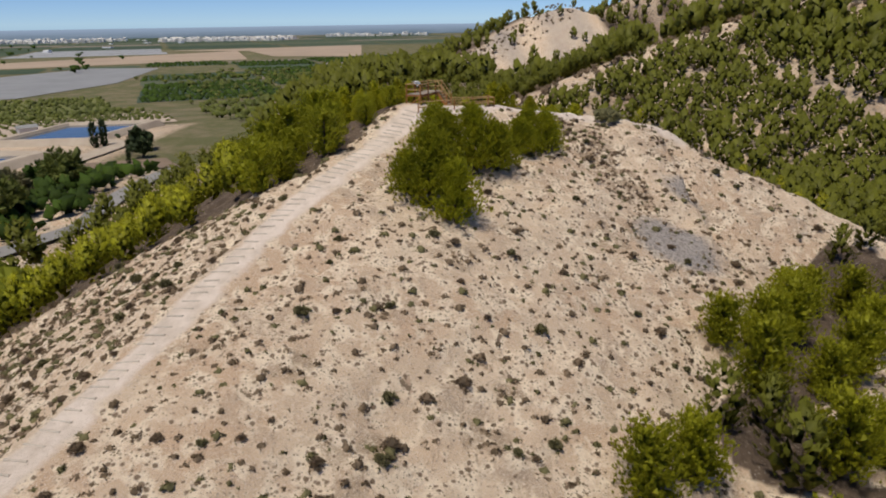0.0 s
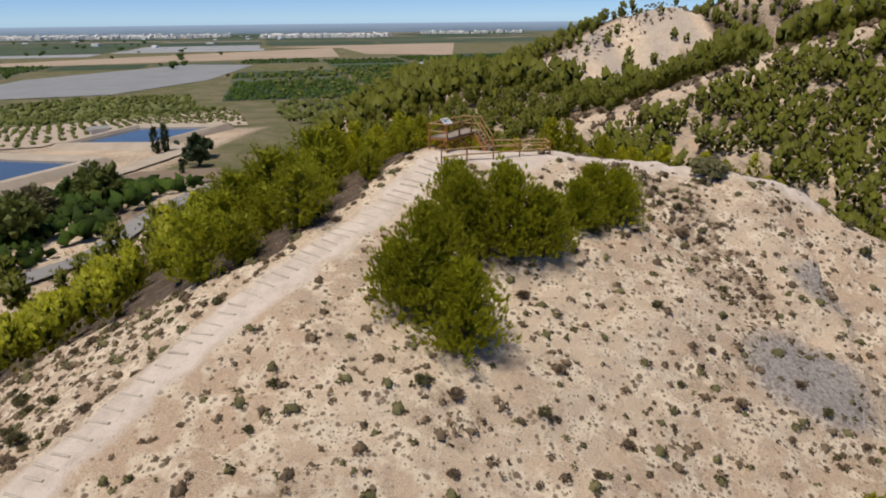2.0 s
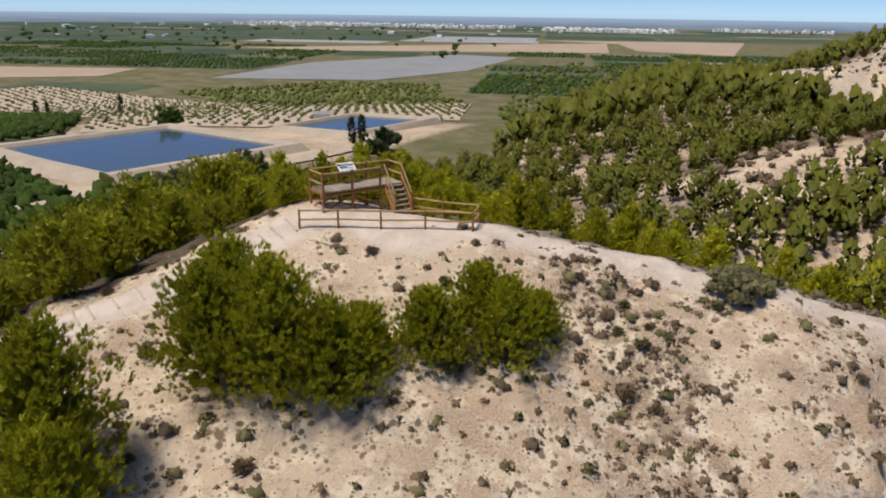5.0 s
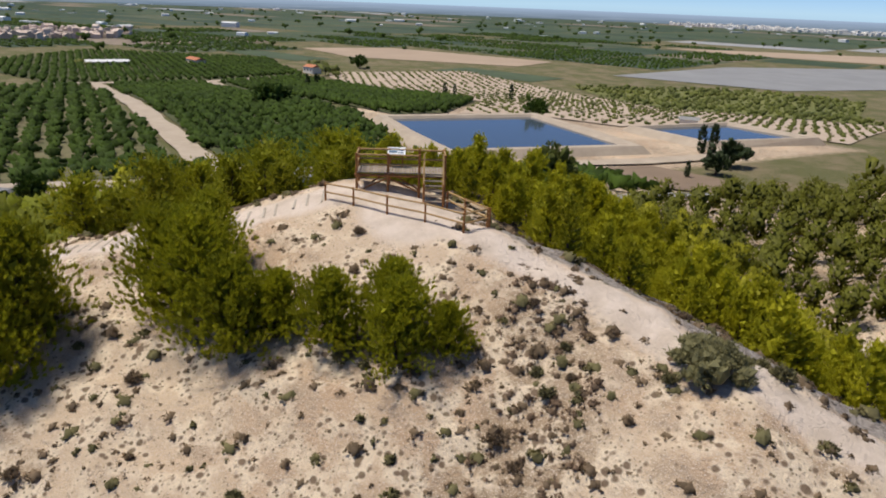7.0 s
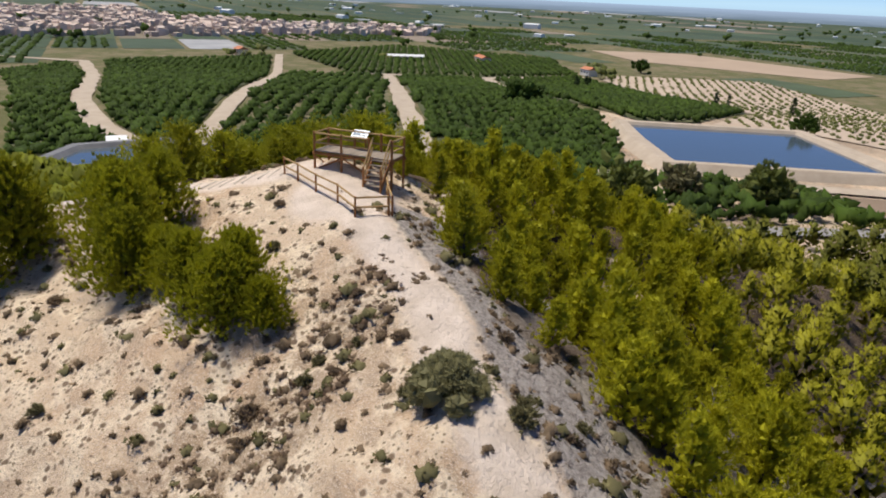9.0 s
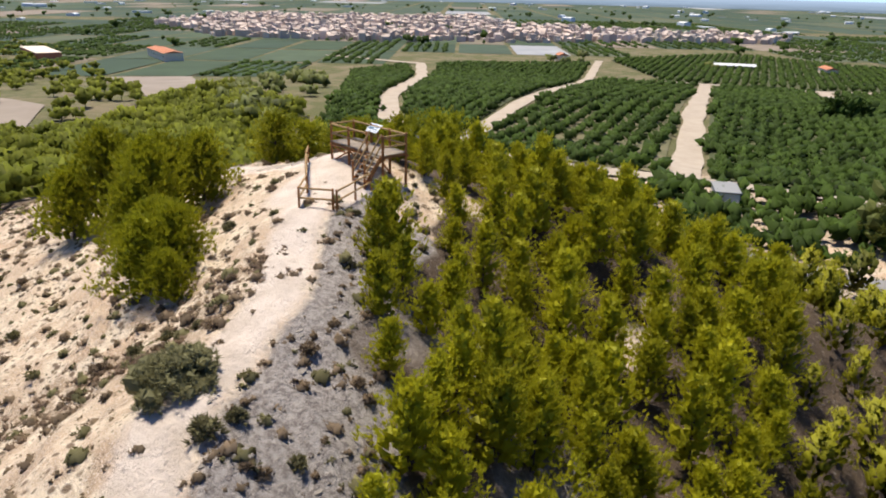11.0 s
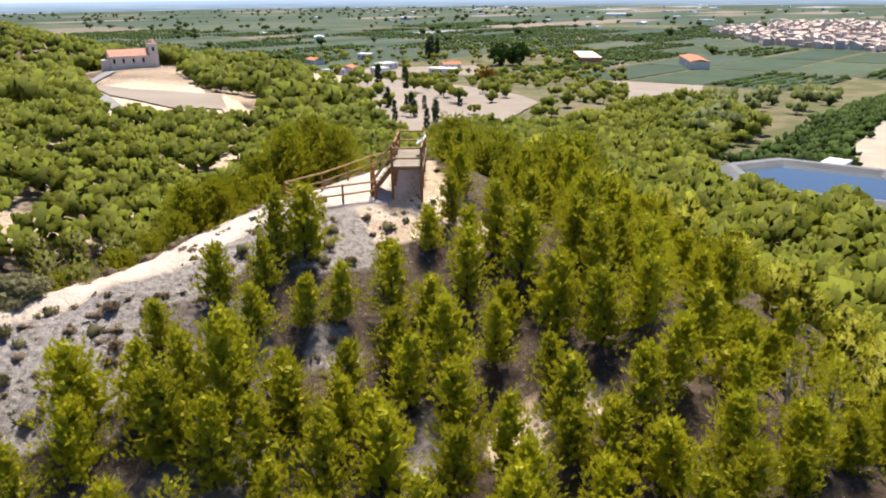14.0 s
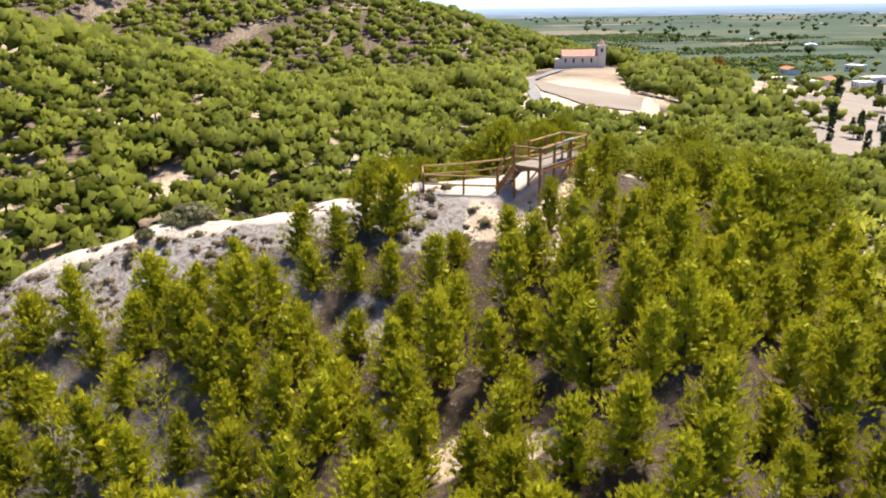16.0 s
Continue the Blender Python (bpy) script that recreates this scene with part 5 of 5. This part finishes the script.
M_DARKWIN = mat("dark_window_glass", (0.03, 0.035, 0.04), (0.02, 0.02, 0.025), 1, rough=0.15, bump=0)
M_WHITEWALL = mat("white_wall", (0.74, 0.72, 0.68), (0.66, 0.63, 0.58), 0.5, bump=0.2)
towns = [house_shapes(400 + i, i % 2) for i in range(8)]


def scatter(poly, n, seed, gap):
    g = np.random.default_rng(seed)
    p = np.array(poly)
    x, y = g.uniform(p[:, 0].min(), p[:, 0].max(), n), g.uniform(p[:, 1].min(), p[:, 1].max(), n)
    k = inside(poly, x, y)
    cell.clear()
    return [(float(a), float(b)) for a, b in zip(x[k], y[k]) if (gap < 0.1 or far_enough(float(a), float(b), gap)) and not any(inside(FIELDS[i][1], a, b) for i in (12, 13, 15))]


TOWN = [(-680, 60), (-600, -60), (-547, -125), (-475, -244), (-454, -364), (-562, -530), (-800, -640), (-1022, -335), (-796, -221), (-770, 70)]
wood("town_houses", scatter(TOWN, 5200, 500, 1.9), towns, M_TOWN, "cream and white houses of a distant town", 0.55, 1.1, False)
wood("village_houses", scatter([(-1740, 1780), (-886, 1912), (-860, 2150), (-1800, 2060)], 1500, 501, 1.9) + scatter([(-700, 1850), (-380, 1830), (-360, 2000), (-700, 2050)], 600, 502, 1.9)
     + scatter([(-320, 2250), (0, 2300), (0, 2420), (-330, 2400)], 120, 506, 1.9), towns, M_WHITEWALL, "white houses of far villages", 0.8, 1.5, False)
sheds = [(np.array(v) * [2.4, 1.2, 0.6], f) for v, f in towns[:3]]
wood("farm_sheds", scatter([(-3400, -2600), (-600, -900), (-700, 60), (-800, 900), (-300, 1500), (-1500, 3400), (-3600, 1800)], 420, 503, 0), sheds, M_WHITE_ROOF, "white farm sheds and greenhouses over the plain", 0.6, 1.5, False)
wood("farm_sheds", scatter([(-900, -2600), (-120, -700), (-330, -420), (-900, -900), (-2200, -2000)], 130, 504, 0), sheds, M_WHITE_ROOF, "white sheds and greenhouses on the southern plain", 0.6, 1.4, False)
round_trees = [umbrella_shape(230 + i, 3.0, h, 20, 0.34, 8) for i, h in enumerate((2.9, 3.4, 2.6, 3.8))]
wood("plain_trees", scatter([(-60, -520), (-700, -620), (-1500, -2400), (250, -2400)], 600, 511, 0) + scatter([(-1500, -1300), (-300, -420), (-420, -100), (-420, 200), (-260, 700), (-900, 1600), (-2200, 900)], 500, 505, 0), round_trees, M_CITRUS, "dark trees scattered among the far fields", 0.6, 1.6)
wood("rough_plain_trees", scatter([(-30, 150), (-62, 165), (-78, 200), (-120, 300), (-150, 400), (-216, 485), (-160, 570), (-74, 540), (-25, 300)], 900, 513, 2.6), round_trees, M_OLIVE, "scattered dark trees and bushes on the rough plain", 0.3, 0.8)
wood("grove_edge_trees", [(-390 + i * 6.5 + gp.normal(0, 2), 132 + gp.normal(0, 4) - i * 0.8) for i in range(9)] + [(-420, 8), (-408, 12), (-398, -62), (-402, -80), (-412, -84), (-415, -64), (-392, -70)]
     + scatter([(-96, -62), (-120, -76), (-200, -112), (-236, -150), (-160, -122), (-108, -96)], 170, 507, 1.9), round_trees, M_OLIVE, "broad dark pines along the grove edge", 0.7, 1.2)
valley = scatter([(-56, -40), (-70, -52), (-98, -64), (-125, -80), (-150, -118), (-118, -118), (-90, -104), (-52, -108), (-50, -60)], 2600, 510, 2.9)
valley += scatter([(-39, -62), (-39, 14), (-47, 14), (-54, 2), (-64, -10), (-69, -16), (-65, -36), (-72, -48), (-56, -62)], 1800, 512, 2.3)
wood("valley_pines", valley, umbrellas, M_NEEDLE_C, "pine wood between the hill and the groves", 0.85, 1.5)
wood("park_trees", scatter([(-42, -100), (-90, -100), (-170, -170), (-260, -300), (-120, -300), (-40, -190)], 420, 508, 2.5) + scatter([(-60, -235), (-300, -340), (-340, -480), (-20, -480)], 330, 509, 2.5), round_trees, M_NEEDLE_C, "umbrella pines in the dry park", 0.45, 0.95)


park = [p for p in rows_in(FIELDS[13][1], 11, 9, 0.4, 91, 0.45, 3.0) if p[1] < -128]
wood("park_pines", park, round_trees, M_NEEDLE_C, "umbrella pines on the pale park ground", 0.5, 1.0)


def cypress(x, y, h, seed):
    t = tagged(new("cypress_tree"), "slender dark green cypress on the plain", "tree", group="cypresses")
    g = np.random.default_rng(seed)
    n = 70
    u = g.uniform(0.03, 1, n)
    a = g.uniform(0, 2 * np.pi, n)
    rad = h * 0.10 * np.sqrt(np.clip(np.sin(np.pi * (0.12 + 0.86 * u)), 0.05, 1))
    c = np.stack([np.cos(a) * rad, np.sin(a) * rad, u * h * 0.93], 1)
    v, f = tufts(g, c, np.stack([np.cos(a) * 0.35, np.sin(a) * 0.35, np.ones(n)], 1), 5, h * 0.13, h * 0.03)
    leaf_mesh("crown", v, f, M_CYPRESS, t)
    bm = bmesh.new()
    add_pole(bm, (0, 0, -0.5), (0, 0, h * 0.8), h * 0.02, h * 0.008, 6)
    part("trunk", bm, M_BARK, t)
    t.location = (x, y, float(land(x, y)))
    return t


for i, (x, y, h) in enumerate([(-83.5, 121, 6.5), (-82, 123, 7.0), (-70, 108, 4), (-66, 98, 3.5), (-56, -116, 5), (-62, -124, 6), (-60, -132, 4.5), (-62, -139, 5.5), (-68, -144, 4), (-58, -146, 6),
                               (-80, -146, 4.5), (-60, -138, 4), (-226, 132, 6), (-232, 140, 5), (-205, 150, 6.5), (-292, 96, 6), (-296, 98, 5), (-300, 103, 6), (-305, 106, 5),
                               (-186, -400, 13), (-192, -408, 14), (-198, -412, 12), (-72, -190, 8), (-88, -205, 8), (-52, -126, 5)]):
    cypress(x, y, h, 600 + i)


def lone_tree(x, y, s, material, label, seed):
    t = tagged(new("tree"), label, "tree")
    v, f = crown_shape(seed, 2.2, 240, 7, 0.36, 0.08, 1.0, 0, 34, 0.2)
    leaf_mesh("crown", v, f, material, t)
    bm = bmesh.new()
    add_pole(bm, (0, 0, -0.5), (0.1, 0, 2.0), 0.22, 0.12, 7)
    part("trunk", bm, M_BARK, t)
    t.matrix_world = Matrix.Translation((x, y, float(land(x, y)) + 0.1)) @ Matrix.Scale(s, 4)
    return t


for i, (x, y, s, m, label) in enumerate([
        (-139, 115, 1.5, M_CITRUS, "rounded dark green tree on the pond bank"), (-70, 115, 1.5, M_CYPRESS, "dark bushy tree beside the second pond"), (-66, 106, 1.2, M_CYPRESS, "dark bushy tree beside the second pond"),
        (-62, 62, 1.8, M_OLIVE, "broad carob tree beside the lane"), (-60, 40, 1.7, M_OLIVE, "broad carob tree beside the lane"), (-64, 50, 1.4, M_SCRUB_G, "brownish tree beside the lane"), (-68, 66, 1.3, M_CITRUS, "dark tree beside the lane"),
        (-77, -13, 1.1, M_CITRUS, "dark rounded tree at the pond corner"), (-185, 48, 1.8, M_CITRUS, "dark tree clump in the grove"), (-192, 54, 1.6, M_CITRUS, "dark tree clump in the grove"),
        (-60, -330, 2.6, M_AUTUMN, "yellowing autumn tree near white houses"), (-38, -345, 2.2, M_AUTUMN, "yellowing autumn tree near white houses"), (-212, -330, 3.6, M_CITRUS, "very large dark tree on the plain"), (-204, -338, 3.4, M_CITRUS, "very large dark tree on the plain"),
        (-150, -255, 1.9, M_AUTUMN, "yellowing tree in the park"), (-385, 160, 2.2, M_CITRUS, "round dark tree in the bare field")]):
    lone_tree(x, y, s, m, label, 700 + i)


# ---------------- buildings ----------------
def building(name, x, y, turn, w, d, h, label, wall, roof, roof_h=0.0, windows=0, door=True, sink=0.6):
    """A small building: walls, roof with eaves, door and windows set into the front."""
    b = tagged(new(name), label, "building")
    b.matrix_world = Matrix.Translation((x, y, float(land(x, y)))) @ Matrix.Rotation(radians(turn), 4, "Z")
    bm = bmesh.new()
    add_box(bm, (0, 0, h / 2 - sink / 2), (w, d, h + sink))
    part("wall", bm, wall, b)
    bm = bmesh.new()
    e = 0.35
    if roof_h:
        c = [bm.verts.new(p) for p in ((-w / 2 - e, -d / 2 - e, h - 0.05), (w / 2 + e, -d / 2 - e, h - 0.05), (w / 2 + e, d / 2 + e, h - 0.05), (-w / 2 - e, d / 2 + e, h - 0.05), (-w / 2 - e, 0, h + roof_h), (w / 2 + e, 0, h + roof_h))]
        for q in ((0, 1, 5, 4), (2, 3, 4, 5), (0, 4, 3), (1, 2, 5), (3, 2, 1, 0)):
            bm.faces.new([c[i] for i in q])
    else:
        add_box(bm, (0, 0, h + 0.12), (w + e, d + e, 0.24), bevel=0.03)
    part("roof", bm, roof, b)
    n = windows
    for i in range(n):
        bm = bmesh.new()
        add_box(bm, (-w / 2 + (i + 0.5) * w / n, -d / 2, h * 0.55), (min(1.0, w / n * 0.45), 0.08, h * 0.3))
        part("window", bm, M_DARKWIN, b)
        bm = bmesh.new()
        add_box(bm, (-w / 2 + (i + 0.5) * w / n, d / 2, h * 0.55), (min(1.0, w / n * 0.45), 0.08, h * 0.3))
        part("window", bm, M_DARKWIN, b)
    if door:
        bm = bmesh.new()
        add_box(bm, (w * 0.12, d / 2 + 0.01, 1.0), (0.95, 0.08, 2.0))
        part("door", bm, M_BARK, b)
    return b


building("pump_hut", -95, -40, 20, 7.0, 3.2, 2.6, "small white flat-roofed pump hut beside the pond", M_WHITEWALL, M_WHITE_ROOF, 0, 3)
building("pump_hut", -72, 22, 8, 5.5, 3.0, 2.3, "small grey flat-roofed hut beside the dirt track", M_WHITEWALL, M_NET, 0, 2)
building("farmhouse", -362, 122, 15, 9, 6, 3.5, "white farmhouse at the edge of the almond field", M_WHITEWALL, M_TILE, 1.2, 3)
building("farmhouse", -405, -75, 30, 8, 6, 4, "cream farmhouse among dark trees", M_RENDER, M_TILE, 1.4, 3)
building("farmhouse", -420, 70, 10, 16, 6, 3, "low red-roofed farmhouse behind the groves", M_RENDER, M_TILE, 1.2, 4)
building("greenhouse", -420, 22, 95, 22, 9, 2.2, "low greenhouse with pale plastic roof", M_NET, M_WHITE_ROOF, 0.9, 0, False)
building("white_shed", -118, 154, 40, 5, 4, 2.0, "small blue-roofed shed beside the pond", M_WHITEWALL, M_NET, 0.6, 0)
building("school", -263, -333, 60, 46, 12, 4.0, "long low orange-walled building with flat roofs", M_TILE, M_RENDER, 0, 10)
building("school", -294, -275, 55, 40, 10, 4.5, "long low orange-roofed building with cream walls", M_RENDER, M_TILE, 1.0, 9)
building("warehouse", -34, -420, 100, 44, 14, 5, "long white warehouse behind trees", M_WHITEWALL, M_WHITE_ROOF, 1.2, 8)
for i, (x, y, w) in enumerate([(-100, -330, 10), (-112, -342, 12), (-124, -326, 9), (-155, -313, 14), (-168, -330, 10), (-137, -350, 12), (-90, -350, 9), (-110, -400, 12), (-150, -420, 9)]):
    building("white_house", x, y, 20 + 37 * i, w, 7, 3.0 + 0.3 * (i % 3), "low white house among trees on the plain", M_WHITEWALL, (M_WHITE_ROOF, M_TILE, M_WHITE_ROOF)[i % 3], 0 if i % 3 != 1 else 1.2, 3)


M_PINK_TILE = mat("faded_roof_tile", (0.56, 0.31, 0.23), (0.46, 0.24, 0.17), 0.8, bump=0.5, fine=5)


def church():
    c = tagged(new("church"), "small cream church with terracotta roof and bell tower", "church")
    c.matrix_world = Matrix.Translation((1, -204, float(land(1, -204)))) @ Matrix.Rotation(radians(8), 4, "Z")

    def box(name, centre, size, m, bevel=0.0):
        bm = bmesh.new()
        add_box(bm, centre, size, bevel=bevel)
        return part(name, bm, m, c)

    box("nave", (1.5, 0, 1.3), (11, 5.5, 4.6), M_RENDER)
    bm = bmesh.new()
    q = [bm.verts.new(p) for p in ((-4.3, -3.1, 3.55), (7.3, -3.1, 3.55), (7.3, 3.1, 3.55), (-4.3, 3.1, 3.55), (-4.3, 0, 5.4), (7.3, 0, 5.4))]
    for f in ((0, 1, 5, 4), (2, 3, 4, 5), (0, 4, 3), (1, 2, 5), (3, 2, 1, 0)):
        bm.faces.new([q[i] for i in f])
    part("roof", bm, M_PINK_TILE, c)
    tower = box("bell_tower", (-5.4, 1.2, 2.9), (2.6, 2.6, 7.8), M_RENDER, 0.03)
    for z in (3.6, 6.0):
        bm = bmesh.new()
        add_box(bm, (-5.4, 1.2, z), (2.85, 2.85, 0.18))
        part("cornice", bm, M_WHITEWALL, tower)
    for dx, dy in ((0, 1.31), (0, -1.31), (1.31, 0), (-1.31, 0)):
        bm = bmesh.new()
        add_box(bm, (-5.4 + dx, 1.2 + dy, 5.2), (0.7 if dx == 0 else 0.06, 0.7 if dy == 0 else 0.06, 1.1))
        part("bell_opening", bm, M_DARKWIN, tower)
    bm = bmesh.new()
    bmesh.ops.create_cone(bm, cap_ends=True, segments=8, radius1=1.25, radius2=0.5, depth=1.3, matrix=Matrix.Translation((-5.4, 1.2, 7.4)))
    part("tower_cap", bm, M_PINK_TILE, c)
    for x in (-2.2, 0.6, 3.4, 6.0):
        for y in (-2.76, 2.76):
            box("window", (x, y, 2.2), (0.6, 0.06, 1.3), M_DARKWIN)
    box("apse", (8.0, 0, 0.8), (2.2, 3.6, 3.6), M_RENDER)
    return c


church()

# scrub on the bare flanks of the far ridges
g = np.random.default_rng(88)
x, y = g.uniform(5, 210, 9000), g.uniform(60, 420, 9000)
d6 = along([(p[0], p[1]) for p in RIDGES[3][0]], x, y)[0]
d5 = along([(p[0], p[1]) for p in RIDGES[4][0]], x, y)[0]
k = ((d6 > -18) & (d6 < 7)) | ((np.abs(d5) < 16) & (y > 250) & (g.uniform(0, 1, 9000) < 0.5))
wood("ridge_scrub", list(zip(x[k].tolist(), y[k].tolist())), little, M_SCRUB, "brown scrub on the bare far ridges", 0.3, 0.9)
